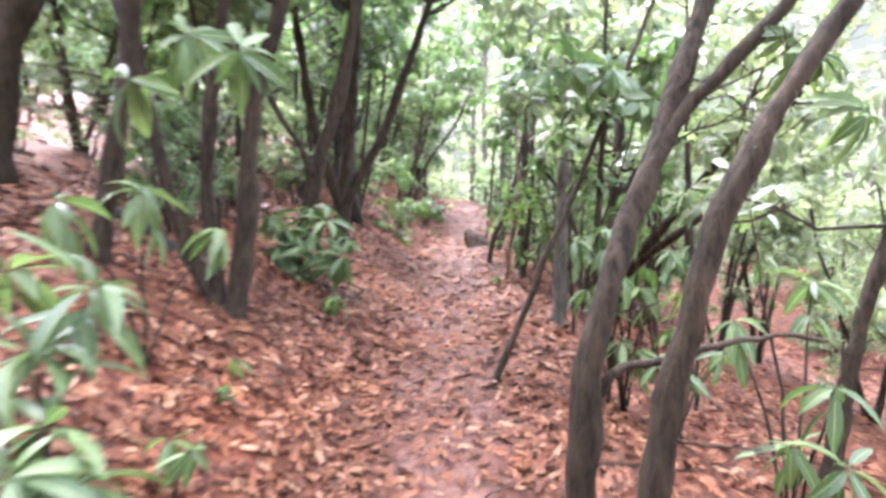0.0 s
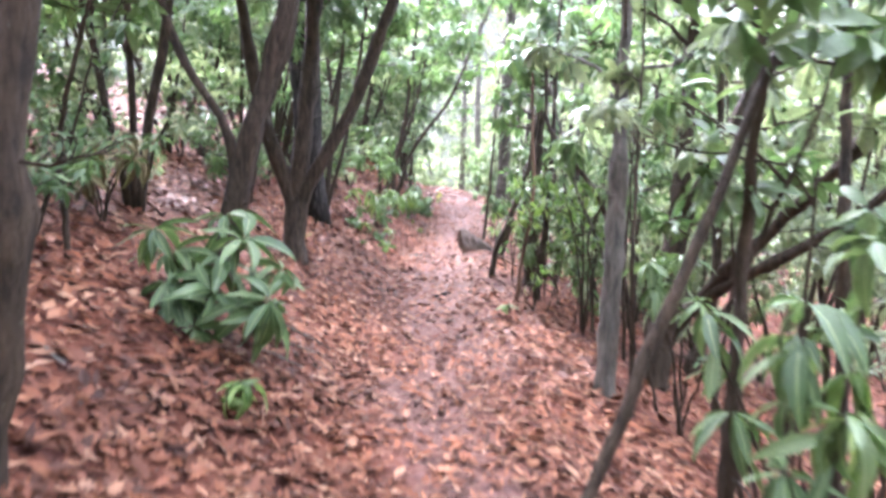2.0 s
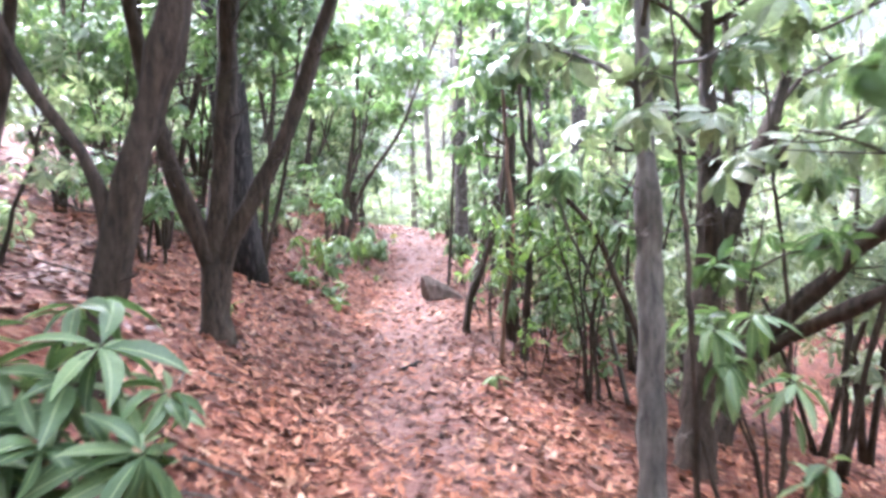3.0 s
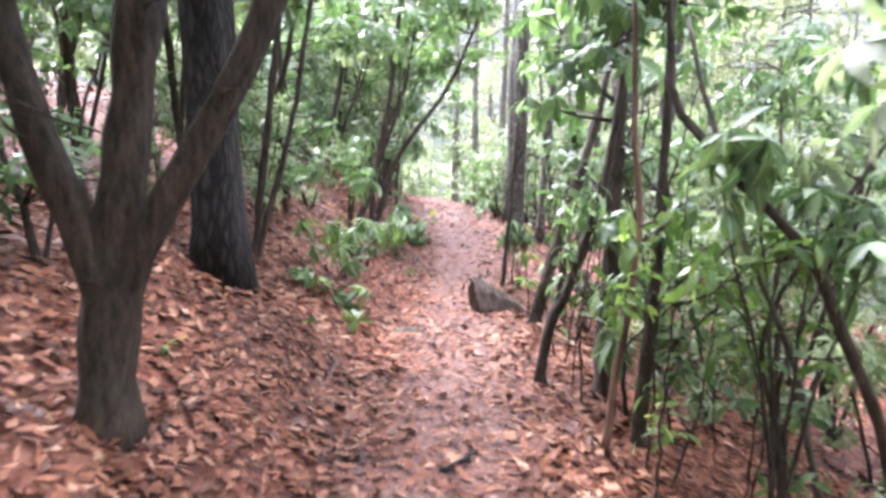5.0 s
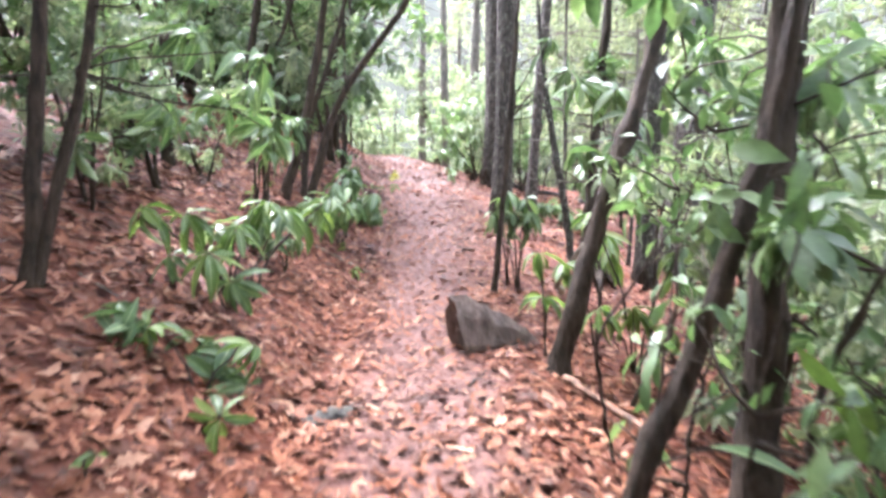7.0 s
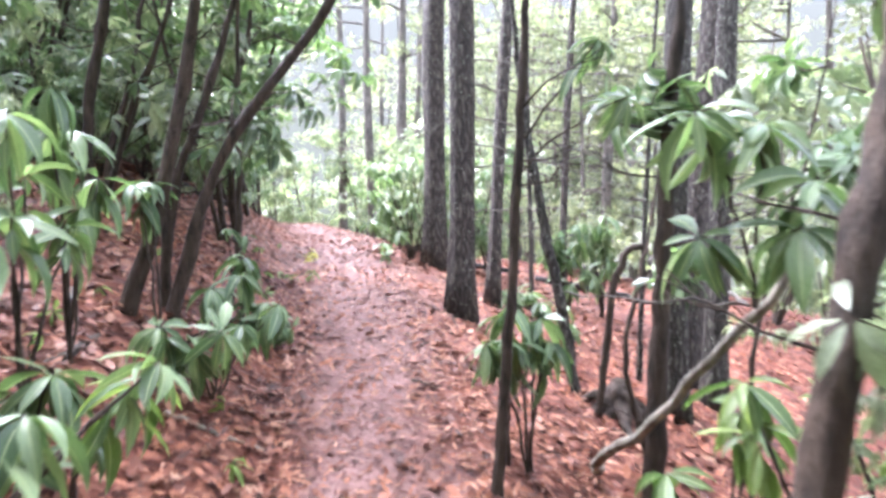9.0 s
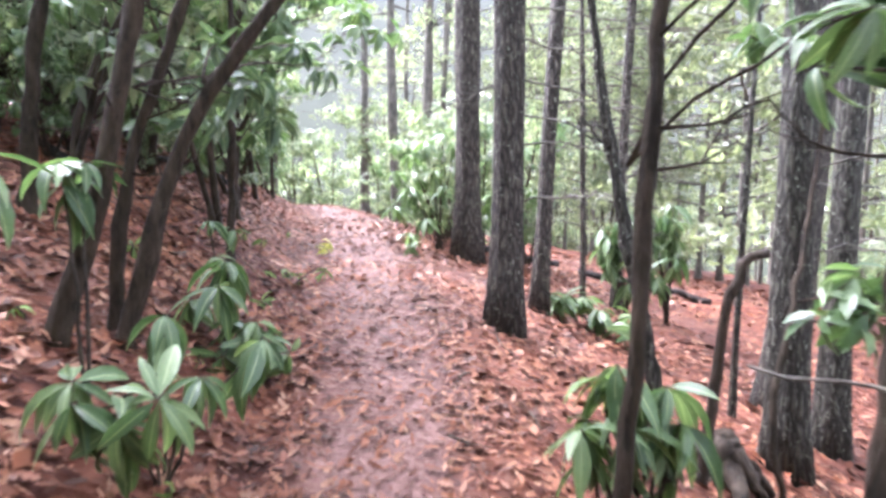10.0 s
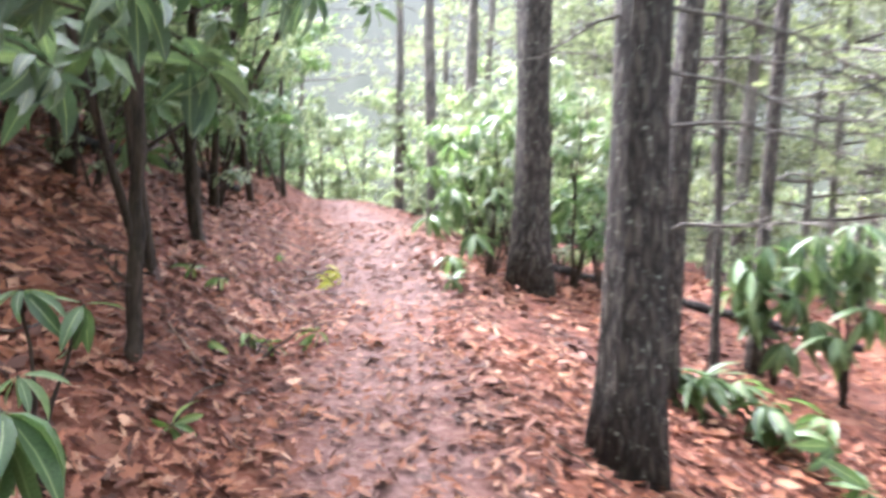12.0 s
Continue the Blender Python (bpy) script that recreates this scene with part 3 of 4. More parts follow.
def pine(x, y, r, height, lean, label, whorls=(), seed=1, bark=None, boughs=26, sides=18, per=9, crown=0.5, name="pine_tree", needle=None):
    rg = np.random.default_rng(seed)
    z = float(ground_z(x, y))
    ob = thing(name, x, y, z - 0.03, label, "tree", "pines on the slope")
    n = 26
    h = np.linspace(-0.2, height, n)
    line = np.stack([lean[0] * h + 0.03 * np.sin(h * 0.7 + seed), lean[1] * h, h], 1)
    rr = r * np.interp(h, [-.2, .05, .35, 1.0, height], [1.5, 1.35, 1.08, 1.0, 0.12])
    part("trunk", fast_mesh("trunk", *tube(line, rr, sides, 0.06)), bark or BARK_PINE, ob)
    for hh, az, length, rise in whorls:
        a = radians(az)
        o = np.array([np.interp(hh, h, line[:, 0]), np.interp(hh, h, line[:, 1]), hh])
        w = np.array([math.cos(a), math.sin(a), rise])
        pts = bent([o, o + w * length * .35 + (0, 0, .05), o + w * length * .7, o + w * length + (0, 0, -.04 * length)], 9, 0.015)
        pieces = [tube(pts, np.linspace(.011, .003, 9), 5)]
        for k in range(2, 9):
            for q in range(2 if sides > 9 else 1):
                s = np.array([w[0] + rg.normal(0, .7), w[1] + rg.normal(0, .7), rg.normal(-.05, .25)]) * length * rg.uniform(.1, .22)
                pieces.append(tube(bent([pts[k], pts[k] + s * .5, pts[k] + s], 3, .008), np.linspace(.005, .002, 3), 3))
        part("dead_branch", fast_mesh("dead_branch", *joined(pieces)), BARK_GREY, ob, "bare dead branch")
    pieces, c, u = [], [], []
    for i in range(boughs):
        hh = rg.uniform(crown, 0.98) * height
        a = rg.uniform(0, 6.28)
        l = (1.1 - hh / height) * height * 0.32 + .4
        o = np.array([lean[0] * hh, lean[1] * hh, hh])
        w = np.array([math.cos(a), math.sin(a), .15])
        pts = bent([o, o + w * l * .6, o + w * l], 5, .03)
        pieces.append(tube(pts, np.linspace(.03, .008, 5), 4))
        for k in range(14):
            f = rg.uniform(.3, 1)
            c.append(o + w * l * f + rg.normal(0, .16, 3))
            u.append(w + rg.normal(0, .4, 3))
    if boughs:
        tagged(part("branchwork", fast_mesh("branchwork", *joined(pieces)), bark or BARK_PINE, ob), kind="stuff")
        v, f = leaf_cloud(np.array(c), np.array(u), per, 0.2, rg, False, .1, .7)
        tagged(part("needles", fast_mesh("needles", v, f), needle or NEEDLE, ob), kind="stuff")
    return ob


DEAD = [(1.0, -5, .9, .12), (1.52, 0, 1.2, -.15), (1.73, 5, 1.6, -.22), (2.0, -10, 1.6, -.3), (1.95, 185, .45, -.4), (2.3, 20, 1.5, -.15), (2.5, -25, 1.3, -.15)]
pine(1.57, 17.05, 0.13, 15, (.035, .06), "straight pine with plated lichened bark at the path's edge", DEAD, 1)
pine(2.0, 20.3, 0.17, 17, (.03, .05), "tall straight pine with rough grey-brown bark", [(2.2, 10, 1.2, 0), (2.7, -20, 1.4, 0)], 2)
pine(2.2, 18.0, 0.078, 15, (.085, .05), "slim lichened pine leaning slightly on the slope", [(2.0, 10, 1.2, 0), (2.6, -30, 1.4, 0), (3.2, 40, 1.5, .1)], 3)
pine(3.08, 15.72, 0.12, 14, (.02, .03), "mossy upright pine trunk down the slope", [(1.4, 0, 1.0, 0), (1.9, -30, 1.2, .1)], 4, BARK_MOSS)
pine(3.75, 16.1, 0.10, 13, (.03, .03), "lichen-spotted pine trunk down the slope", [(1.8, 10, 1.0, 0)], 5, BARK_MOSS)
pine(3.7, 16.6, 0.15, 14, (.12, .05), "leaning dark trunk down the slope", [(2.2, 10, 1.0, 0)], 6)
pine(2.87, 18.6, 0.03, 9, (.01, .03), "slender pine sapling with thin bark on the slope", [(1.2, 30, .5, .1), (1.7, 200, .4, .1), (2.2, 90, .5, .1)], 8, None, 14, 10, 7, .45)
pine(3.45, 19.0, 0.055, 12, (.07, .04), "slim dark pine leaning on the slope", [(1.5, 10, .8, .05), (2.1, -20, .9, .1), (2.6, 170, .6, .1)], 9, None, 16, 12, 7, .45)
pine(3.1, 16.3, 0.024, 8, (.07, .05), "thin lichened grey sapling on the slope", [(1.1, 20, .5, .3), (1.6, -30, .5, .3), (2.0, 160, .5, .3), (2.3, 60, .6, .3)], 10, BARK_MOSS, 6, 9, 5, .6)
# this crown, above the view, is thickened to shade the bank
pine(-1.64, 10.85, 0.195, 14, (-.06, .05), "thick black-barked trunk on the bank", [(1.2, -40, .45, .5)], 7, BARK_DARK, boughs=70, per=14)

# pines past the path's end; grey bark and pale needles stand for mist
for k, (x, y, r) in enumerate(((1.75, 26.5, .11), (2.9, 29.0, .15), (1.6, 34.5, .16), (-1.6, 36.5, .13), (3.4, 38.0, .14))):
    pine(x, y, r, 15 + k % 3, (rg0.normal(.01, .02), rg0.normal(0, .02)), "tall pine beyond the path's end, greyed as by mist", [(rg0.uniform(1.5, 4), rg0.uniform(0, 360), rg0.uniform(.8, 1.5), .05) for i in range(4)], 800 + k, BARK_GREY, 26, 10, 7, .3, needle=NEEDLE_HAZED)

# woods further off, bark and needles paled in colour for mist
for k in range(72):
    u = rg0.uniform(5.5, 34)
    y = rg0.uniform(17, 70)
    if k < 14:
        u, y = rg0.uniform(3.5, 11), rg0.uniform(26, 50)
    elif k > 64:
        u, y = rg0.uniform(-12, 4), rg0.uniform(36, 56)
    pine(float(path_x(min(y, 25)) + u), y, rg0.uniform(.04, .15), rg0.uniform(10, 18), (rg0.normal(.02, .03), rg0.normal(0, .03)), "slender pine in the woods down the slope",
         [(rg0.uniform(1.5, 5), rg0.uniform(0, 360), rg0.uniform(.8, 1.8), rg0.uniform(-.1, .2)) for i in range(4)] if k % 2 else (), 100 + k, BARK_GREY, 14, 7, 6, .3, needle=NEEDLE_HAZED)

# young pines filling the valley, needles and bark greyed for haze
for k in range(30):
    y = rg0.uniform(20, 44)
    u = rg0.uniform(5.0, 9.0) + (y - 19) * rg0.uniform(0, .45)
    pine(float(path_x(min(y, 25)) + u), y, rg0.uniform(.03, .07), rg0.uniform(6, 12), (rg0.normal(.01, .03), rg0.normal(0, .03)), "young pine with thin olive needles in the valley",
         (), 500 + k, BARK_GREY, 20, 6, 6, .12, "young_pine", NEEDLE_HAZED)

# tall leafy growth above the bank, second stretch
for k, (x, y) in enumerate(((-.72, 18.2), (-.85, 20.4), (-.75, 21.8), (-1.1, 23.2), (-.75, 24.6), (-1.55, 19.2), (-2.1, 20.9), (-1.3, 25.8))):
    rhododendron(x, y, .035, [[(rg0.normal(0, .1), rg0.normal(0, .1), 1.1), (rg0.normal(.15, .15), rg0.normal(0, .15), 2.2)], [(rg0.normal(-.25, .1), rg0.normal(0, .15), 1.0), (rg0.normal(-.3, .15), rg0.normal(0, .2), 2.1)]],
                 "tall leafy rhododendron tree on the bank", limbs=9, reach=.95, per=8, length=.2, low=.2, top=rg0.uniform(3.9, 4.8), seed=560 + k, leaf=LEAF_HAZED if k % 2 else LEAF, fine=False)


def bush_model(k, top, low, leaf, limbs, spread, per=7, length=.21):
    rgk = np.random.default_rng(60 + k)
    stems = []
    for s in range(3):
        a = rgk.uniform(0, 6.28) + s * 2.1
        stems.append([(.2 * spread * math.cos(a), .2 * spread * math.sin(a), .25 * top), (.5 * spread * math.cos(a), .5 * spread * math.sin(a), .55 * top)])
    return rhododendron(-6 - 2 * k, -30, rgk.uniform(.03, .045), stems, "leafy rhododendron thicket on the slope", limbs=limbs, reach=.85, per=per, length=length, low=low, top=top,
                        fine=False, name="rhododendron_bush", seed=70 + k, group="rhododendron thicket", keep_clear=False, leaf=leaf)


BUSHES = [bush_model(k, (2.3, 2.8, 3.2)[k % 3], .2, LEAF if k % 2 else LEAF_HAZED, 7, 1.0) for k in range(4)]
# PALE, FAR and TALL_PALE carry leaves whose colour is lightened for haze
PALE = [bush_model(k, (2.2, 2.9, 3.4)[k % 3], .15, LEAF_HAZED, 7, 1.2) for k in range(4, 7)]
TALL = [bush_model(k, (3.9, 4.4, 4.9)[k % 3], .42, LEAF if k % 2 else LEAF_HAZED, 10, 1.3) for k in range(7, 10)]
FAR = [bush_model(k, (2.4, 3.0, 3.5)[k % 3], .15, LEAF_HAZED, 5, 1.2, 5, .27) for k in range(15, 18)]
TALL_PALE = [bush_model(k, (3.9, 4.4)[k % 2], .35, LEAF_HAZED, 9, 1.3) for k in range(13, 15)]
DARK = [bush_model(k, (2.6, 3.1, 3.6)[k % 3], .15, LEAF, 7, 1.0) for k in range(10, 13)]


def thicket(models, count, us, ys, seed, size=(.8, 1.3), apart=0.9):
    rg = np.random.default_rng(seed)
    spots = []
    for tries in range(count * 14):
        if len(spots) >= count:
            break
        u, y = rg.uniform(*us), rg.uniform(*ys)
        if any((u - a) ** 2 + (y - b) ** 2 < apart ** 2 for a, b in spots):
            continue
        spots.append((u, y))
        x = float(path_x(y)) + u
        copy_thing(models[rg.integers(len(models))], pose(x, y, float(ground_z(x, y)) - .05, 0, 0, rg.uniform(0, 360)) @ Matrix.Scale(rg.uniform(*size), 4))


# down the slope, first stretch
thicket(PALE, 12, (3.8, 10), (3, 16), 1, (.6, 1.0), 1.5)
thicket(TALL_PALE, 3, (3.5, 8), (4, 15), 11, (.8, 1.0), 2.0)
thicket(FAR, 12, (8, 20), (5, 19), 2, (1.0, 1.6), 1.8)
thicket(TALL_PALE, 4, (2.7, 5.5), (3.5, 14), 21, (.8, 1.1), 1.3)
# up the bank
thicket(TALL, 20, (-12, -3.0), (4.5, 18), 3, (.75, 1.0), 1.7)
thicket(BUSHES, 12, (-14, -6), (6, 18), 12, (.8, 1.2), 1.3)
thicket(DARK, 4, (-8, -3.4), (16.5, 27), 4, (.8, 1.2), 1.1)
thicket(PALE + BUSHES, 10, (-8, -2.8), (16, 28), 26, (.8, 1.3), 1.1)
thicket(BUSHES, 5, (-2.8, -1.9), (12.6, 15), 13, (.35, .55), .6)
thicket(BUSHES, 12, (-4.2, -2.1), (4.5, 12), 28, (.3, .55), .8)
thicket(BUSHES, 3, (-4.0, -2.6), (13.2, 16), 44, (.6, .9), .8)
thicket(TALL, 7, (-4.2, -2.2), (7, 13.5), 31, (.85, 1.05), 1.2)
thicket(TALL, 9, (-7, -1.9), (18.5, 30), 22, (1.0, 1.4), 1.2)
thicket(PALE + BUSHES, 9, (-4.0, -1.8), (17.6, 24), 25, (.9, 1.25), .9)
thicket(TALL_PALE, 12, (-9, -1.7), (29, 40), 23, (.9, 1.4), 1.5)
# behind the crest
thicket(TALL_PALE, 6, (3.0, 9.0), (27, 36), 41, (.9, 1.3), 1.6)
# growth in the valley, its leaves paled for haze
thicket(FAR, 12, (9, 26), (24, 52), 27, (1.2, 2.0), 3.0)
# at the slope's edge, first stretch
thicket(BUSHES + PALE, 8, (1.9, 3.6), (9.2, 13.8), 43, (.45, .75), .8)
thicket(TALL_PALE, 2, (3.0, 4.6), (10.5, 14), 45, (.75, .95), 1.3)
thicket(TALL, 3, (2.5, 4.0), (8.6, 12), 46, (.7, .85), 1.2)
# unseen thicket added behind the walk's start to hold back open light
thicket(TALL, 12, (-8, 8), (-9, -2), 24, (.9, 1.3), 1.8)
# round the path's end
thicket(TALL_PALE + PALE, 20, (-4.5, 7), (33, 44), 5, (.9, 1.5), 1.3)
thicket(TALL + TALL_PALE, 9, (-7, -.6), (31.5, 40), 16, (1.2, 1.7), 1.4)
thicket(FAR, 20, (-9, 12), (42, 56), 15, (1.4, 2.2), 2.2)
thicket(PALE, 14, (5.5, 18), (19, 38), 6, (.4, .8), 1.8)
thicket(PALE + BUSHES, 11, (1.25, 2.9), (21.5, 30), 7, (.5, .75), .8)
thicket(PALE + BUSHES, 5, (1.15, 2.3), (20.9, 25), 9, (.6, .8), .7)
thicket(BUSHES, 20, (-3.2, -1.2), (18.0, 31), 8, (.3, .7), .6)
for ob in BUSHES + PALE + FAR + TALL + TALL_PALE + DARK:
    for o in (*ob.children_recursive, ob):
        bpy.data.objects.remove(o)

# glowing backdrop ring, misty woods and bright haze painted into its emission
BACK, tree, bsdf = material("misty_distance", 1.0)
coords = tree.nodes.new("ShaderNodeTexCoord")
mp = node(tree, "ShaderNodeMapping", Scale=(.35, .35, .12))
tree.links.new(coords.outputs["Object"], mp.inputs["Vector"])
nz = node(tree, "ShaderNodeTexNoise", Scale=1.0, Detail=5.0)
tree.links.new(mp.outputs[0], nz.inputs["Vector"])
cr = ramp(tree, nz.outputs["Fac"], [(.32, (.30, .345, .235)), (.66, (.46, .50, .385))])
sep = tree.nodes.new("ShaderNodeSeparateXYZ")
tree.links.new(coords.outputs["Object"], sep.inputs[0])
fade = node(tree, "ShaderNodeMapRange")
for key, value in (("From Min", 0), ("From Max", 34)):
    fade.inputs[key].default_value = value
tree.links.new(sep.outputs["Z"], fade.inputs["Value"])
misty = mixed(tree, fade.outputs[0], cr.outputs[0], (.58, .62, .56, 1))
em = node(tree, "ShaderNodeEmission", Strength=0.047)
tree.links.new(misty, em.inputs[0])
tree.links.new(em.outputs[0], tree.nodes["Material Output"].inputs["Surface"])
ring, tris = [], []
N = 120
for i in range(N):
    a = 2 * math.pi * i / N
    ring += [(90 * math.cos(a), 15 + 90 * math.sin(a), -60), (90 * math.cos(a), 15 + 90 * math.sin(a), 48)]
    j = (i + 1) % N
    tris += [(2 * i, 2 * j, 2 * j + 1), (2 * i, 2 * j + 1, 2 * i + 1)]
tagged(part("backdrop", fast_mesh("backdrop", ring, tris), BACK), "glowing backdrop painted as pale misty woods in the distance", "backdrop", kind="structure")

# ---------------------------------------------------------------- single plants near the path
FRESH = np.array([(0, 0, 0), (.08, .012, 0), (.08, -.012, 0),
                  (.22, .09, .03), (.22, 0, 0), (.22, -.09, .03), (.45, .15, .02), (.45, 0, -.02), (.45, -.15, .02),
                  (.68, .14, -.04), (.68, 0, -.08), (.68, -.14, -.04), (.88, .07, -.14), (.88, 0, -.16), (.88, -.07, -.14), (1.0, 0, -.24)])
FRESH_TRIS = [(0, 2, 1), (1, 4, 3), (1, 2, 4), (2, 5, 4)] + [t for k in (3, 6, 9) for t in
              ((k, k + 1, k + 4), (k, k + 4, k + 3), (k + 1, k + 2, k + 5), (k + 1, k + 5, k + 4))] + [(12, 13, 15), (13, 14, 15)]
LEAF_MESHES = {}


def leaf_mesh(mat, kind):
    """One of five bends of a single leaf, shared by all leaves alike."""
    if (mat.name, kind) not in LEAF_MESHES:
        v = FRESH.copy()
        v[:, 1] *= (.85, .98, .76, .9, .72)[kind]
        v[:, 2] = v[:, 2] * (1.0, 1.6, .5, 2.2, 1.2)[kind] + .05 * np.sin(v[:, 0] * 9 + kind) * np.abs(v[:, 1])
        v[:, 1] += (.0, .06, -.05, .03, -.08)[kind] * v[:, 0] ** 2
        me = fast_mesh("leaf", v, FRESH_TRIS)
        me.attributes.new("midrib", "FLOAT", "POINT").data.foreach_set("value", (FRESH[:, 1] == 0).astype(np.float32))
        me.materials.append(mat)
        LEAF_MESHES[mat.name, kind] = me
    return LEAF_MESHES[mat.name, kind]


def spray(x, y, whorls, per, length, mat, seed, label, root=0.0, hang=32):
    """A plant with thin stems from one foot to its whorls of drooping leaves; with a root height, a bough that springs from a trunk."""
    rg = np.random.default_rng(seed)
    z = root or float(ground_z(x, y))
    ob = thing("rhododendron_bough" if root else "rhododendron_plant", x, y, z - (0 if root else .02), label, "branch" if root else "shrub",
               "boughs over the path" if root else "young rhododendrons by the path")
    foot = np.array([x, y, z])
    for w in whorls:
        tip = np.array(w) - foot
        side = np.array([tip[0], tip[1], 0])
        line = bent([(0, 0, 0 if root else -.04), tip * .35 + (0, 0, .1 * tip[2]) - side * .1, tip * .75 + (0, 0, .05), tip], 9, .006)
        r = .006 + .004 * abs(tip[2])
        stem = part("stem", fast_mesh("stem", *tube(line, np.linspace(max(r, .006), .004, 9), 6)), BARK, ob)
        axis = line[-1] - line[-3]
        axis = axis / np.linalg.norm(axis) + np.array([0, 0, .9])
        q = Vector(axis).to_track_quat("Z", "Y").to_matrix().to_4x4()
        turn = rg.uniform(0, 360)
        full = per + 2
        for k in range(full + (per // 2 if length >= .2 else 0)):
            leaf = new("leaf", leaf_mesh(mat, int(rg.integers(5))))
            leaf.parent = stem
            s = length * rg.uniform(.6, 1.2)
            low = k >= full
            at = tip - (line[-1] - line[-2]) * (rg.uniform(.3, 1.2) if low else 0)
            m = Matrix.Translation(Vector(at)) @ q @ pose(0, 0, 0, 0, 0, turn + 360 / full * k * (1.7 if low else 1) + rg.normal(0, 12))
            leaf.matrix_basis = m @ pose(0, 0, 0, rg.normal(0, 18), rg.normal(hang + (14 if low else 0), 22), 0) @ Matrix.Scale(s, 4)
    return ob


spray(-1.32, 2.05, [(-1.10, 1.99, 1.19), (-1.22, 1.88, 1.01), (-1.50, 2.19, 1.22)], 9, .27, LEAF, 200, "glossy green rhododendron plant with drooping leaves on the bank", hang=4)
spray(-1.05, 1.59, [(-1.06, 1.66, 0.86), (-0.93, 1.56, 0.75), (-1.02, 1.46, 0.81)], 9, .25, LEAF, 201, "glossy green rhododendron plant with drooping leaves on the bank", hang=6)
spray(-0.98, 2.23, [(-0.87, 2.15, 0.60), (-0.99, 2.25, 0.60)], 7, .14, LEAF, 202, "glossy green rhododendron plant with drooping leaves on the bank")
spray(-1.44, 3.04, [(-1.58, 2.61, 1.46), (-1.42, 3.01, 1.52), (-1.19, 3.40, 1.32)], 7, .24, LEAF, 203, "glossy green rhododendron plant with drooping leaves on the bank")
spray(-1.15, 4.25, [(-0.77, 2.45, 2.01), (-1.28, 2.64, 1.94), (-1.09, 2.76, 2.15)], 8, .25, LEAF, 204, "leafy rhododendron bough hanging from a trunk by the path", 2.35)
spray(-1.39, 6.03, [(-1.23, 5.99, 1.17), (-1.55, 6.10, 1.21), (-0.89, 5.97, 1.12), (-1.48, 5.88, 0.97), (-0.99, 5.86, 0.91), (-1.28, 6.21, 1.42), (-1.23, 5.8, 1.01), (-1.52, 5.9, 1.06), (-1.10, 5.95, 1.30), (-0.90, 5.75, 0.98), (-1.60, 5.95, 1.35), (-1.32, 5.75, 0.83)], 9, .27, LEAF, 205, "glossy green rhododendron plant with drooping leaves on the bank", hang=14)
spray(-0.96, 5.28, [(-0.90, 5.27, 0.68), (-0.98, 5.22, 0.62)], 7, .16, LEAF_YOUNG, 206, "yellow-green young rhododendron plant with thin leaves on the bank")
spray(1.25, 4.31, [(0.94, 4.54, 1.19), (1.18, 4.40, 1.14), (1.04, 4.16, 0.77), (1.37, 4.32, 1.47), (1.17, 4.11, 0.57), (1.49, 4.16, 1.14)], 7, .2, LEAF, 207, "glossy green rhododendron plant with drooping leaves above the slope")
spray(1.52, 4.30, [(1.32, 4.25, 0.90), (1.59, 4.11, 0.87), (1.55, 4.28, 0.61), (1.43, 4.45, 1.01)], 7, .2, LEAF_YOUNG, 208, "yellow-green young rhododendron plant with thin leaves above the slope")
spray(1.52, 4.04, [(1.35, 3.97, 0.44), (1.47, 3.85, 0.43), (1.28, 4.19, 0.47), (1.79, 4.03, 0.51)], 7, .2, LEAF, 209, "glossy green rhododendron plant with drooping leaves above the slope")
spray(1.54, 2.71, [(1.42, 2.54, 0.47), (1.48, 2.36, 0.76), (1.46, 2.24, 0.50), (1.74, 2.98, 1.09), (1.45, 3.01, 1.41), (1.37, 2.97, 0.91)], 7, .2, LEAF, 210, "glossy green rhododendron plant with drooping leaves above the slope")
spray(1.50, 3.15, [(1.42, 2.44, 1.99), (1.37, 2.55, 2.10), (1.74, 2.63, 1.80)], 7, .22, LEAF, 211, "leafy rhododendron bough hanging from a trunk by the path", 1.95)
spray(1.63, 6.37, [(1.44, 6.37, 1.00), (1.42, 6.48, 1.14), (1.67, 6.26, 0.93), (1.62, 6.48, 1.20), (1.73, 6.13, 0.60)], 7, .22, LEAF, 212, "glossy green rhododendron plant with drooping leaves above the slope")
spray(1.13, 4.26, [(1.08, 4.18, 1.29), (1.09, 4.26, 1.12), (1.14, 4.05, 0.99), (1.01, 4.44, 0.86)], 7, .22, LEAF, 213, "glossy green rhododendron plant with drooping leaves above the slope")
spray(0.78, 8.50, [(0.73, 8.47, 0.49)], 6, .16, LEAF, 214, "glossy green rhododendron plant with drooping leaves above the slope")
spray(-0.81, 12.57, [(-0.93, 12.45, 1.44), (-1.14, 12.24, 1.29), (-0.60, 12.84, 1.48), (-0.34, 13.13, 1.53), (-0.77, 12.02, 1.18)], 8, .2, LEAF, 215, "glossy green rhododendron plant with drooping leaves on the bank")
spray(-0.79, 11.43, [(-0.62, 11.11, 0.81), (-0.56, 11.53, 0.98), (-1.03, 11.55, 1.07)], 7, .18, LEAF_YOUNG, 216, "yellow-green young rhododendron plant with thin leaves on the bank")
spray(-0.82, 11.69, [(-0.76, 11.66, 0.86), (-0.66, 11.54, 0.79), (-0.90, 11.78, 0.95)], 7, .18, LEAF, 217, "glossy green rhododendron plant with drooping leaves on the bank")
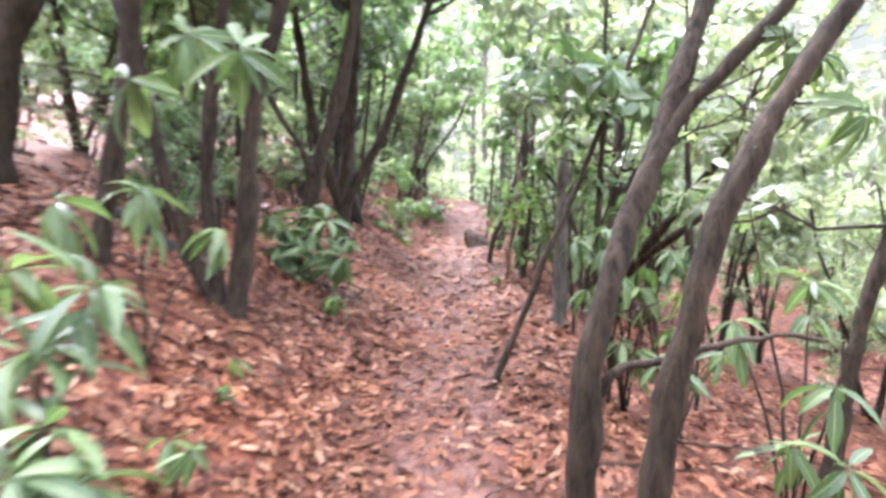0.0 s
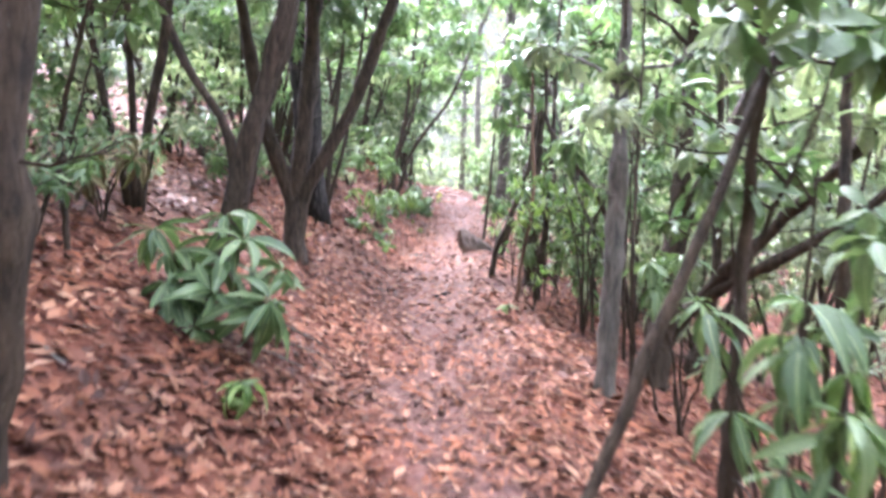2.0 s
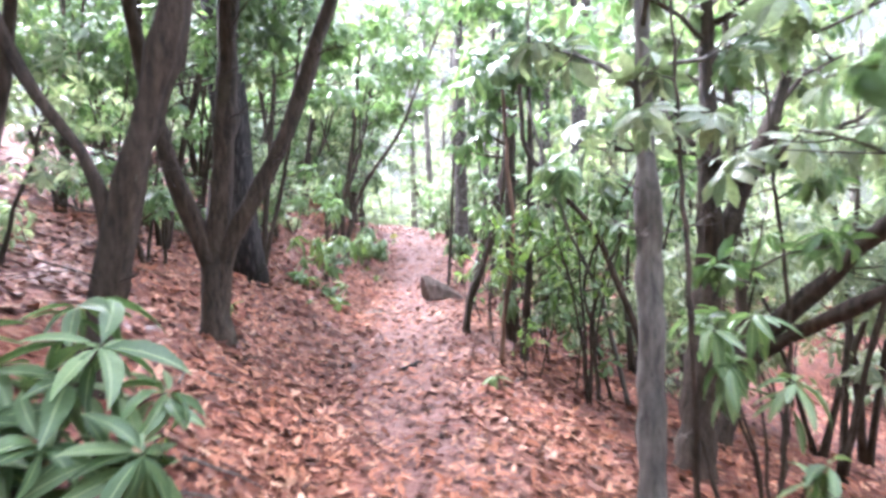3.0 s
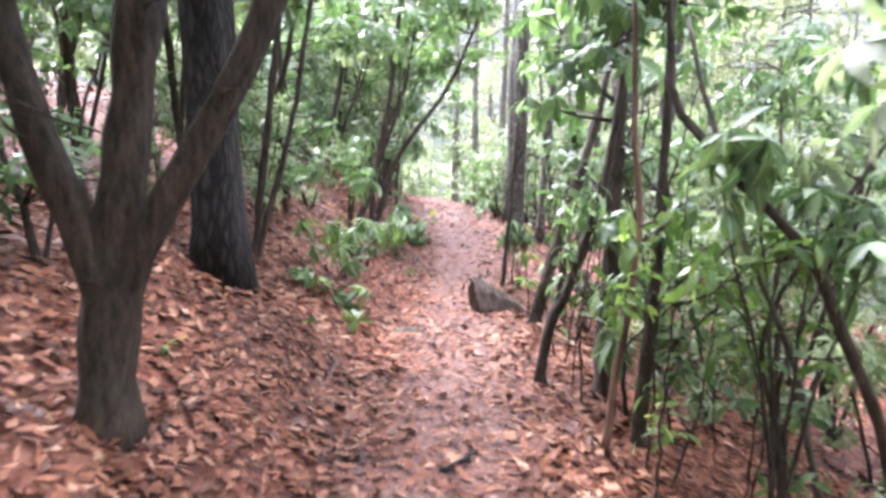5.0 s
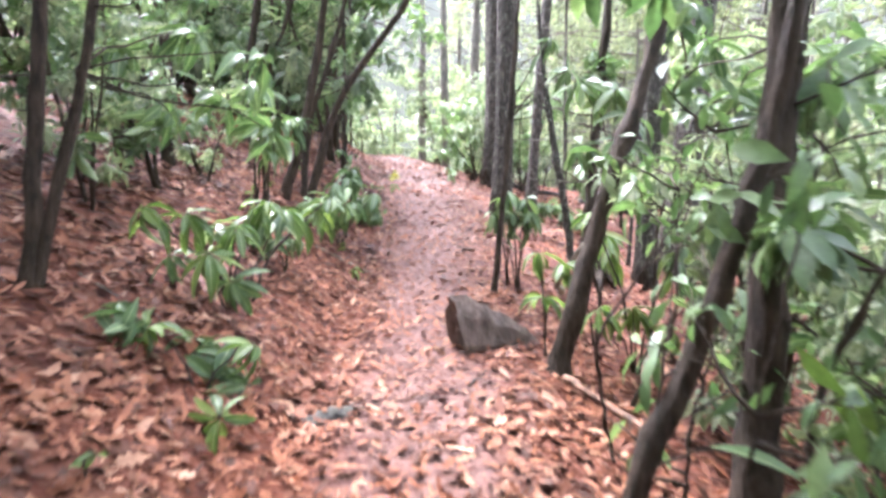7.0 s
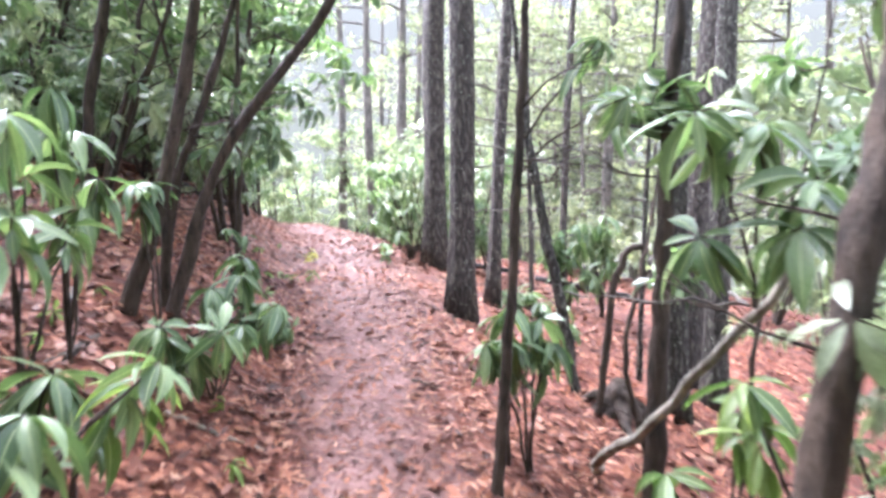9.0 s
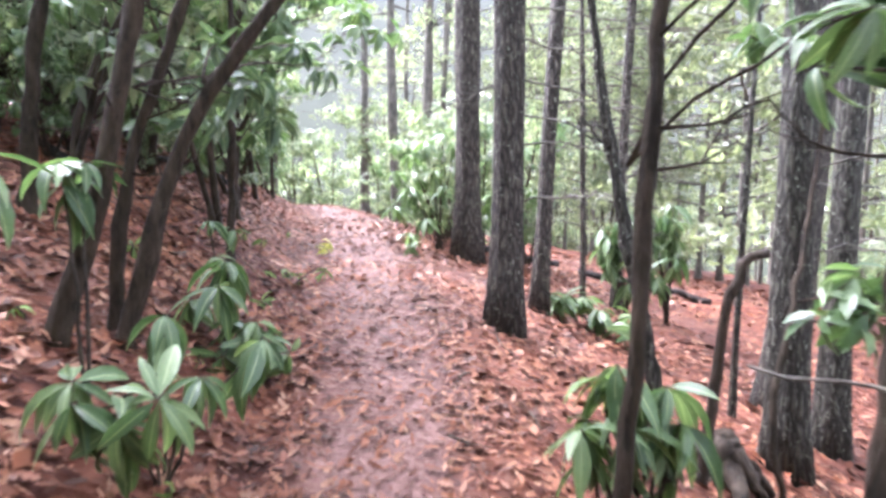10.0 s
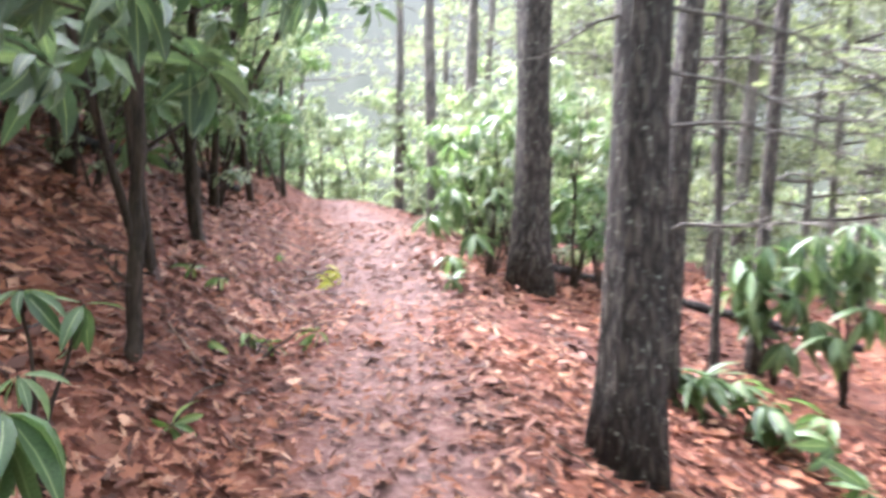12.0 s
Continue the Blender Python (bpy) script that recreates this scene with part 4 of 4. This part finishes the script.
spray(-0.87, 12.36, [(-0.98, 12.04, 1.54), (-0.74, 12.11, 1.47), (-0.64, 12.42, 1.57), (-1.25, 12.17, 1.56), (-0.84, 11.90, 1.35), (-0.45, 13.30, 1.42)], 8, .2, LEAF_YOUNG, 218, "yellow-green young rhododendron plant with thin leaves on the bank")
spray(-1.32, 11.72, [(-0.64, 12.45, 2.36), (-1.12, 12.34, 2.04), (-1.75, 12.57, 1.86), (-0.84, 12.43, 2.11), (-0.62, 12.59, 1.96), (-1.33, 12.31, 2.37), (-0.99, 12.50, 2.49)], 8, .22, LEAF, 219, "leafy rhododendron bough hanging from a trunk by the path", 2.20)
spray(-0.79, 11.59, [(-0.74, 11.49, 0.83), (-0.87, 11.60, 0.92), (-0.61, 11.58, 0.77)], 8, .2, LEAF, 220, "glossy green rhododendron plant with drooping leaves on the bank")
spray(-1.16, 11.56, [(-1.09, 11.58, 1.09), (-1.13, 11.47, 1.05)], 7, .2, LEAF, 221, "glossy green rhododendron plant with drooping leaves on the bank")
spray(1.54, 8.71, [(1.28, 8.92, 2.00), (1.57, 9.12, 2.13), (1.76, 8.89, 1.87), (1.86, 8.67, 1.65)], 8, .2, LEAF, 222, "glossy green rhododendron plant with drooping leaves above the slope")
spray(1.41, 9.03, [(1.26, 8.79, 2.11), (1.36, 8.77, 2.00), (1.32, 8.98, 2.00), (1.38, 8.68, 2.07)], 8, .22, LEAF, 223, "leafy rhododendron bough hanging from a trunk by the path", 1.92)
spray(1.22, 10.11, [(1.17, 10.14, 0.96), (1.16, 10.02, 0.89)], 8, .22, LEAF, 224, "glossy green rhododendron plant with drooping leaves above the slope")
spray(1.12, 14.15, [(1.01, 14.07, 1.34), (1.13, 14.17, 1.43)], 7, .18, LEAF_YOUNG, 225, "yellow-green young rhododendron plant with thin leaves above the slope")
spray(1.04, 12.44, [(0.98, 12.43, 1.24), (1.00, 12.39, 0.97)], 7, .18, LEAF_YOUNG, 226, "yellow-green young rhododendron plant with thin leaves above the slope")
spray(1.70, 12.61, [(1.41, 12.53, 0.85), (1.66, 12.61, 0.83), (1.41, 12.73, 1.45), (1.96, 12.64, 1.19), (1.83, 12.38, 0.73)], 8, .2, LEAF_YOUNG, 227, "yellow-green young rhododendron plant with thin leaves above the slope")
spray(1.41, 10.80, [(1.66, 11.82, 2.33), (1.83, 11.78, 2.13), (1.61, 12.01, 2.18), (2.13, 11.63, 1.32), (2.07, 11.37, 0.96), (2.21, 11.46, 1.61)], 8, .22, LEAF, 228, "leafy rhododendron bough hanging from a trunk by the path", 2.20)
spray(-0.39, 14.70, [(-0.58, 14.41, 1.38), (-0.43, 14.38, 1.31), (-0.23, 14.65, 1.38), (-0.04, 14.93, 1.45), (-0.43, 15.00, 1.55)], 9, .24, LEAF, 229, "glossy green rhododendron plant with drooping leaves on the bank", hang=50)
spray(-0.86, 13.50, [(-0.75, 13.46, 1.44), (-0.87, 13.49, 1.37)], 11, .25, LEAF, 230, "glossy green rhododendron plant with drooping leaves on the bank")
spray(-0.71, 13.43, [(-0.65, 13.43, 1.21), (-0.74, 13.24, 1.22), (-0.60, 13.52, 1.19)], 7, .13, LEAF, 231, "glossy green rhododendron plant with drooping leaves on the bank")
spray(-0.95, 13.70, [(-0.92, 13.62, 2.35), (-0.85, 13.45, 1.98), (-0.82, 13.87, 1.93), (-0.98, 13.92, 2.14)], 8, .2, LEAF, 232, "glossy green rhododendron plant with drooping leaves on the bank", hang=14)
spray(-1.01, 14.41, [(-0.89, 14.28, 2.03), (-1.03, 14.31, 2.31), (-1.01, 14.52, 2.40), (-0.94, 14.11, 2.54), (-0.93, 14.70, 2.18)], 8, .24, LEAF, 233, "glossy green rhododendron plant with drooping leaves on the bank", hang=50)
spray(1.19, 14.04, [(1.09, 14.04, 1.52), (1.24, 14.01, 1.45), (1.11, 13.98, 1.34), (0.96, 14.00, 1.34), (1.28, 14.00, 1.34)], 9, .22, LEAF, 234, "glossy green rhododendron plant with drooping leaves above the slope", hang=50)
spray(1.70, 13.05, [(1.37, 12.94, 2.28), (1.59, 12.89, 2.24), (1.67, 12.76, 2.05), (1.38, 12.92, 1.87), (1.63, 12.76, 1.90)], 7, .24, LEAF, 235, "leafy rhododendron bough hanging from a trunk by the path", 1.60)
spray(1.56, 13.01, [(1.31, 12.99, 1.07), (1.60, 12.93, 1.20), (1.63, 13.03, 1.25)], 7, .2, LEAF_YOUNG, 236, "yellow-green young rhododendron plant with thin leaves above the slope")
spray(1.12, 14.06, [(1.30, 13.49, 2.66), (1.46, 13.55, 2.44)], 7, .2, LEAF, 237, "leafy rhododendron bough hanging from a trunk by the path", 2.10)
spray(1.78, 13.72, [(1.70, 13.77, 2.44), (1.60, 13.89, 2.38), (1.84, 13.64, 2.34), (1.77, 13.45, 2.25), (1.78, 13.97, 2.64)], 8, .24, LEAF, 238, "leafy rhododendron bough hanging from a trunk by the path", 2.50, hang=50)
spray(-0.30, 15.94, [(-0.26, 15.95, 1.33), (-0.56, 16.10, 1.43), (-0.12, 15.83, 1.25), (-0.33, 15.75, 1.18), (0.01, 15.90, 1.14)], 8, .23, LEAF, 239, "glossy green rhododendron plant with drooping leaves on the bank", hang=32)
spray(-0.70, 14.89, [(-0.64, 14.59, 1.40), (-0.30, 14.34, 1.40), (-0.80, 15.29, 2.18), (-0.87, 15.20, 2.17)], 8, .22, LEAF, 240, "glossy green rhododendron plant with drooping leaves on the bank")
spray(-0.35, 15.55, [(-0.19, 16.58, 2.74), (-0.40, 16.42, 2.92), (0.08, 16.97, 3.06), (0.25, 17.45, 2.99), (-0.12, 17.16, 2.59)], 8, .24, LEAF_DARK, 241, "leafy rhododendron bough hanging from a trunk by the path", 2.55)
spray(-0.33, 15.88, [(-0.16, 15.83, 1.34), (-0.33, 15.70, 1.56), (-0.34, 16.03, 1.66)], 9, .24, LEAF, 242, "glossy green rhododendron plant with drooping leaves on the bank", hang=32)
spray(-0.62, 15.40, [(-0.25, 16.14, 2.63), (-0.15, 16.22, 2.67), (-0.45, 16.29, 2.61), (-0.43, 16.58, 2.49)], 8, .24, LEAF_DARK, 243, "leafy rhododendron bough hanging from a trunk by the path", 2.50)
spray(-0.07, 19.51, [(0.28, 19.54, 1.46), (0.24, 19.43, 1.40)], 7, .17, LEAF_YELLOW, 244, "small bright yellow plant beside the path")
spray(-0.10, 17.76, [(-0.02, 17.94, 1.32), (0.21, 18.11, 1.33), (-0.14, 17.95, 1.36), (-0.24, 16.92, 1.27)], 6, .12, LEAF_YOUNG, 245, "yellow-green young rhododendron plant with thin leaves on the bank")
spray(-0.47, 16.44, [(-0.48, 16.43, 1.87), (-0.35, 16.51, 1.81), (-0.44, 16.30, 1.66)], 6, .15, LEAF, 246, "glossy green rhododendron plant with drooping leaves on the bank")
spray(3.49, 18.79, [(3.37, 18.78, 1.73), (3.60, 18.86, 1.80), (3.25, 18.77, 1.56), (3.55, 18.64, 1.58), (3.25, 18.74, 1.28), (3.19, 18.86, 1.39), (3.42, 18.60, 1.06), (3.33, 18.76, 1.48), (3.23, 18.89, 1.63), (3.44, 18.53, 1.40)], 8, .26, LEAF, 247, "glossy green rhododendron plant with drooping leaves above the slope", hang=50)
spray(3.81, 18.48, [(3.72, 18.44, 1.80), (3.79, 18.32, 1.73), (3.67, 18.52, 1.59), (3.87, 18.53, 1.90), (3.63, 18.38, 1.15), (3.78, 18.28, 1.36), (3.55, 18.50, 1.24), (3.83, 18.40, 1.57), (3.60, 18.56, 1.82)], 8, .26, LEAF, 248, "glossy green rhododendron plant with drooping leaves above the slope", hang=50)
spray(2.68, 17.66, [(2.33, 18.01, 1.01), (2.41, 17.89, 1.03), (2.67, 17.65, 0.97), (2.91, 17.51, 0.93), (2.83, 17.11, 0.74), (2.29, 18.01, 1.07), (2.44, 17.89, 1.07), (2.55, 17.77, 1.07), (2.80, 17.63, 0.83), (2.87, 17.41, 0.83), (2.64, 17.64, 0.98)], 7, .22, LEAF, 249, "glossy green rhododendron plant with drooping leaves above the slope")
spray(1.69, 20.53, [(1.52, 20.53, 2.70), (1.31, 20.54, 2.54), (1.77, 20.71, 2.82), (1.60, 20.38, 2.32), (1.94, 20.68, 2.71), (1.28, 20.29, 2.11), (1.68, 20.24, 2.12), (1.11, 20.74, 2.33), (2.46, 20.90, 2.51), (2.45, 20.64, 2.00), (1.07, 20.29, 1.86), (1.44, 20.03, 1.72)], 8, .24, LEAF, 250, "glossy green rhododendron plant with drooping leaves above the slope")
spray(1.22, 19.51, [(1.19, 19.64, 1.57), (1.15, 19.32, 1.43)], 7, .2, LEAF, 251, "glossy green rhododendron plant with drooping leaves above the slope")

spray(-2.3, 6.75, [(-2.3, 6.6, 1.85), (-2.0, 6.65, 1.8), (-2.4, 6.7, 1.65), (-2.1, 6.8, 1.95)], 9, .2, LEAF_DRY, 290, "withered brown rhododendron plant with shrivelled hanging leaves")

# ---------------------------------------------------------------- leaf litter
LOBES = [(-.34, .06), (-.24, .17), (-.1, .08), (.04, .22), (.16, .09), (.3, .18), (.4, .06)]
OAK = [(-.62, 0, .05), (.5, 0, .16)] + [(x, w, .25 * w + .05) for x, w in LOBES] + [(x, -w, .25 * w + .04) for x, w in LOBES] + [(x, 0, 0) for x in (-.3, -.02, .28)]
OAK_TRIS = [(0, 16, 2), (2, 16, 3), (3, 16, 4), (4, 16, 17), (4, 17, 5), (5, 17, 6), (6, 17, 18), (6, 18, 7), (7, 18, 8), (8, 18, 1),
            (0, 9, 16), (9, 10, 16), (10, 11, 16), (11, 17, 16), (11, 12, 17), (12, 13, 17), (13, 18, 17), (13, 14, 18), (14, 15, 18), (15, 1, 18)]
PLAIN = [(-.5, 0, .12), (0, .19, .14), (0, -.19, .12), (0, 0, 0), (.5, 0, .2)]
LEAF_SHAPES = {"oak": (np.array(OAK), np.array(OAK_TRIS)), "plain": (np.array(PLAIN), np.array([(0, 3, 1), (0, 2, 3), (1, 3, 4), (3, 2, 4)]))}


def litter(name, count, us, ys, size, seed, label, outline="plain", lift=0.012, curl=0.35, thin=0.0):
    rg = np.random.default_rng(seed)
    y = rg.uniform(*ys, count)
    u = rg.uniform(*us, count)
    if thin:
        ok = (np.abs(u) > 0.34) | (rg.uniform(0, 1, count) > thin)
        y, u = y[ok], u[ok]
    n = len(y)
    x = path_x(y) + u
    nrm = np.stack([-(ground_z(x + .05, y) - ground_z(x - .05, y)) / .1, -(ground_z(x, y + .05) - ground_z(x, y - .05)) / .1, np.ones(n)], 1)
    nrm += rg.normal(0, .33, (n, 3)) * (1, 1, 0)
    nrm /= np.linalg.norm(nrm, axis=1, keepdims=True)
    a = rg.uniform(0, 6.28, n)
    d = np.stack([np.cos(a), np.sin(a), np.zeros(n)], 1)
    d -= nrm * (d * nrm).sum(1, keepdims=True)
    d /= np.linalg.norm(d, axis=1, keepdims=True)
    s = np.cross(nrm, d)
    length = rg.uniform(*size, n)[:, None, None]
    wide = rg.uniform(.6, 1.5, n)[:, None, None]
    cu = rg.normal(curl, .4, n)[:, None, None]
    shape, tri = LEAF_SHAPES[outline]
    v = length * (shape[None, :, 0:1] * d[:, None] + wide * shape[None, :, 1:2] * s[:, None] + cu * shape[None, :, 2:3] * nrm[:, None])
    c = np.stack([x, y, ground_z(x, y) + lift + rg.uniform(0, .02, n)], 1)
    v = (c[:, None] + v).reshape(-1, 3)
    f = (tri[None] + (np.arange(n) * len(shape))[:, None, None]).reshape(-1, 3)
    tagged(part(name, fast_mesh(name, v, f), LITTER), label, "leaf litter", kind="stuff")


for k, (n, us, ys, size, outline, thin, text) in enumerate((
        (12000, (-1.3, 1.2), (1.2, 12), (.05, .12), "oak", .45, "curled reddish brown oak leaves on the path"),
        (12000, (-1.3, 1.2), (12, 24), (.045, .105), "oak", .5, "curled russet oak leaves on the path"),
        (16000, (-1.3, 1.2), (1, 31), (.03, .07), "plain", .0, "small broken bits of fallen leaves"),
        (26000, (-3.4, -1.2), (1, 30), (.06, .13), "plain", .0, "fallen leaves on the foot of the bank"),
        (19000, (1.1, 3.4), (1, 31), (.06, .13), "plain", .0, "fallen leaves on the edge of the slope"),
        (18000, (-10, -3.2), (1, 26), (.07, .16), "plain", .0, "fallen leaves on the rising slope"),
        (16000, (3.2, 12), (1, 28), (.07, .16), "plain", .0, "fallen leaves on the falling slope"))):
    litter("leaf_litter", n, us, ys, size, k + 1, text, outline, thin=thin)

# broken log at the path's edge
z = float(ground_z(.5, 12.5))
log = thing("broken_log", .5, 12.5, z, "grey weathered log with a broken end beside the path", "log")
rgl = np.random.default_rng(77)
rows, sides = 13, 16
vs, fs = [], []
for i in range(rows):
    f = i / (rows - 1)
    tall, wide = .36 * (1 - f) ** .75 + .05, .15 * (1 - .55 * f)
    for j in range(sides):
        a = 2 * math.pi * j / sides
        up = .5 + .5 * math.sin(a)
        side = math.cos(a) * wide * (1 - .55 * up) * (1 + .12 * math.sin(3 * a + 2))
        lift = up * tall * (1 + .06 * math.sin(5 * a)) - .06 + rgl.normal(0, .006)
        along = .58 * f - (.07 * up if i == 0 else 0) + rgl.normal(0, .008)
        vs.append((along * .93 - side * .36, along * .36 + side * .93, lift))
for i in range(rows - 1):
    for j in range(sides):
        a, b2 = i * sides + j, i * sides + (j + 1) % sides
        fs += [(a, b2, b2 + sides), (a, b2 + sides, a + sides)]
vs += [(.03, .0, .1), (.56, .22, -.02)]
for j in range(sides):
    fs += [(len(vs) - 2, (j + 1) % sides, j), (len(vs) - 1, (rows - 1) * sides + j, (rows - 1) * sides + (j + 1) % sides)]
part("trunk", fast_mesh("log", vs, fs, False), STONE, log)
for k in range(3):
    y0 = .05 - .07 * k
    sl = tube(bent([(-.03, y0, .3 - .07 * k), (.12, y0 + .06, .22 - .06 * k), (.3, y0 + .12, .11 - .04 * k)], 6, .004), np.linspace(.014, .006, 6), 5)
    part("splinter", fast_mesh("splinter", *sl), STONE, log)


def stick(name, points, r0, r1, mat, label, sides=8, wobble=.006, n=14):
    """A lying or leaning limb through the points, in the world."""
    p = np.array(points)
    ob = thing(name, *p[0], label, "branch")
    part("wood", fast_mesh("wood", *tube(bent(p - p[0], n, wobble, .05), np.linspace(r0, r1, n), sides, .05)), mat, ob)
    return ob


stick("dead_snag", [(2.12, 15.2, .38), (2.16, 15.2, .7), (2.22, 15.22, 1.1), (2.28, 15.22, 1.5), (2.36, 15.2, 1.68), (2.48, 15.2, 1.7)], .03, .026, BARK, "crooked dead snag with a hooked top on the slope", n=18)
snag = thing("root_stump", 2.36, 15.33, float(ground_z(2.36, 15.33)), "dark rotten root stump among fallen leaves", "stump")
for k in range(9):
    a = k * .7 + .3
    l = .24 + .1 * math.sin(k * 2.3)
    arm = tube(bent([(.02 * math.cos(a), .02 * math.sin(a), .2 + .05 * math.sin(k * 1.7)), (.5 * l * math.cos(a), .5 * l * math.sin(a), .13 + .05 * math.sin(k * 2.9)), (l * math.cos(a), l * math.sin(a), .02), (1.3 * l * math.cos(a), 1.3 * l * math.sin(a), -.06)], 7, .01),
               np.linspace(.06, .022, 7), 7, .12)
    part("root", fast_mesh("root", *arm), BARK, snag)
stick("fallen_limb", [(1.62, 14.25, .5), (1.5, 13.75, .86), (1.56, 13.55, .98), (1.64, 13.29, 1.33), (1.78, 12.98, 1.70), (1.85, 13.0, 1.9)], .026, .018, WOOD_PALE,
      "crooked lichen-covered limb resting against a trunk", wobble=.014)
stick("twig", [(1.78, 13.3, 1.62), (1.61, 12.95, 1.62), (1.37, 13.42, 1.60), (1.18, 13.56, 1.62)], .009, .004, BARK_GREY, "thin bare twig across the saplings", 6)
stick("fallen_stick", [(-.58, 14.35, 1.0), (-.3, 14.38, .84), (-.06, 14.41, .72)], .012, .006, WOOD_PALE, "pale peeled stick lying on fallen leaves", 6, .004)
stick("fallen_limb", [(-1.15, 13.9, 1.2), (-1.06, 14.4, 1.28), (-1.0, 14.85, 1.3)], .03, .02, BARK, "dark fallen limb lying on the bank")
stick("mossy_branch", [(-.34, 11.5, .56), (-.2, 11.6, .575), (-.08, 11.7, .56)], .045, .03, BARK_GREY, "short mossy piece of wood on the path", 8)
stick("bowed_limb", [(1.2, 9.4, 2.9), (1.2, 9.3, 2.3), (1.41, 9.01, 1.90), (1.65, 8.8, 1.62), (1.74, 8.66, 1.25), (1.86, 8.52, .85), (2.0, 8.45, .0)], .022, .03, BARK, "bowed dark limb hanging beside the saplings", n=20)
stick("pale_limb", [(1.2, 9.15, 2.7), (1.3, 9.13, 2.3), (1.43, 9.11, 1.87), (1.58, 9.06, 1.39), (1.78, 9.03, 1.0), (2.0, 9.0, -.05)], .012, .022, BARK_GREY, "pale crooked limb among the saplings", n=18)
stick("peeled_pole", [(.95, 9.45, .33), (1.01, 9.46, .8), (1.09, 9.47, 1.27), (1.13, 9.5, 1.68), (1.1, 9.55, 2.1), (1.08, 9.6, 2.9)], .025, .015, BARK_RED, "reddish peeled dead pole among the stems", wobble=.004, n=20)
stick("side_branch", [(.58, 2.33, .72), (.66, 2.35, .82), (.78, 2.36, .83), (.93, 2.38, .88), (1.28, 2.4, .93), (1.5, 2.45, .9)], .02, .008, BARK, "curved side branch growing from a trunk")
stick("fallen_stick", [(.0, 9.0, .44), (.12, 9.1, .46), (.2, 9.25, .45)], .016, .01, BARK_DARK, "short dark stick on the path", 6)
stick("fallen_limb", [(1.05, 12.05, .55), (1.2, 11.8, .5), (1.3, 11.55, .47), (1.33, 11.3, .48)], .022, .012, BARK_RED, "bare tan stick lying at the path's edge", 7)



def ground_log(name, a, b, r, mat, label):
    n = 7
    pts = [(x, y, float(ground_z(x, y)) + .6 * r) for x, y in zip(np.linspace(a[0], b[0], n), np.linspace(a[1], b[1], n))]
    return stick(name, pts, r, .7 * r, mat, label, wobble=.02)


ground_log("fallen_log", (-2.7, 5.1), (-1.65, 4.55), .07, BARK_DARK, "dark rotten log among the trunks on the bank")
ground_log("fallen_log", (2.6, 22.4), (3.9, 22.0), .09, BARK_DARK, "dark fallen log lying on the slope")
ground_log("fallen_log", (4.0, 21.4), (5.6, 20.4), .07, BARK_DARK, "long dark fallen log across the slope")
ground_log("fallen_log", (-1.9, 20.1), (-.95, 22.0), .08, BARK_DARK, "dark fallen log at the top of the bank")
ground_log("fallen_log", (-1.7, 17.9), (-2.6, 19.0), .05, BARK_DARK, "dark fallen limb on the bank")
for k in range(18):
    rgs = np.random.default_rng(400 + k)
    y = rgs.uniform(13.5, 20.5) if k < 13 else rgs.uniform(3, 11)
    x = float(path_x(y)) - rgs.uniform(.5, 1.7)
    z = float(ground_z(x, y))
    spray(x, y, [(x + rgs.normal(0, .04), y + rgs.normal(0, .04), z + rgs.uniform(.06, .14))], 4, rgs.uniform(.07, .12), LEAF_YOUNG, 420 + k, "tiny yellow-green seedling among fallen leaves")

# fallen twigs on the litter
rgt = np.random.default_rng(91)
for k in range(64):
    y = rgt.uniform(2.2, 21)
    x = float(path_x(y)) + (rgt.uniform(-2.4, -.45) if k % 3 else rgt.uniform(.2, 1.4))
    a, l = rgt.uniform(0, 6.28), rgt.uniform(.1, .38)
    pts = [(x + f * l * math.cos(a) + rgt.normal(0, .015), y + f * l * math.sin(a) + rgt.normal(0, .015)) for f in (-.5, 0, .5)]
    ob = stick("twig", [(px, py, float(ground_z(px, py)) + .035) for px, py in pts], rgt.uniform(.005, .011), .003, (BARK, BARK_GREY, BARK_RED)[k % 3],
               ("thin dark fallen twig on dead leaves", "thin grey fallen twig on dead leaves", "thin reddish fallen twig on dead leaves")[k % 3], 5, .004, 7)
    tagged(ob, group="twigs on the litter")

# long leaning stem
stick("leaning_stem", [(.33, 4.33, .14), (.53, 4.4, .6), (.70, 4.46, 1.0), (.93, 4.53, 1.5), (1.14, 4.61, 2.0), (1.40, 4.7, 2.6), (1.66, 4.78, 3.2)], .027, .016, BARK, "long thin dark stem leaning downhill at the path's edge", wobble=.005, n=22)
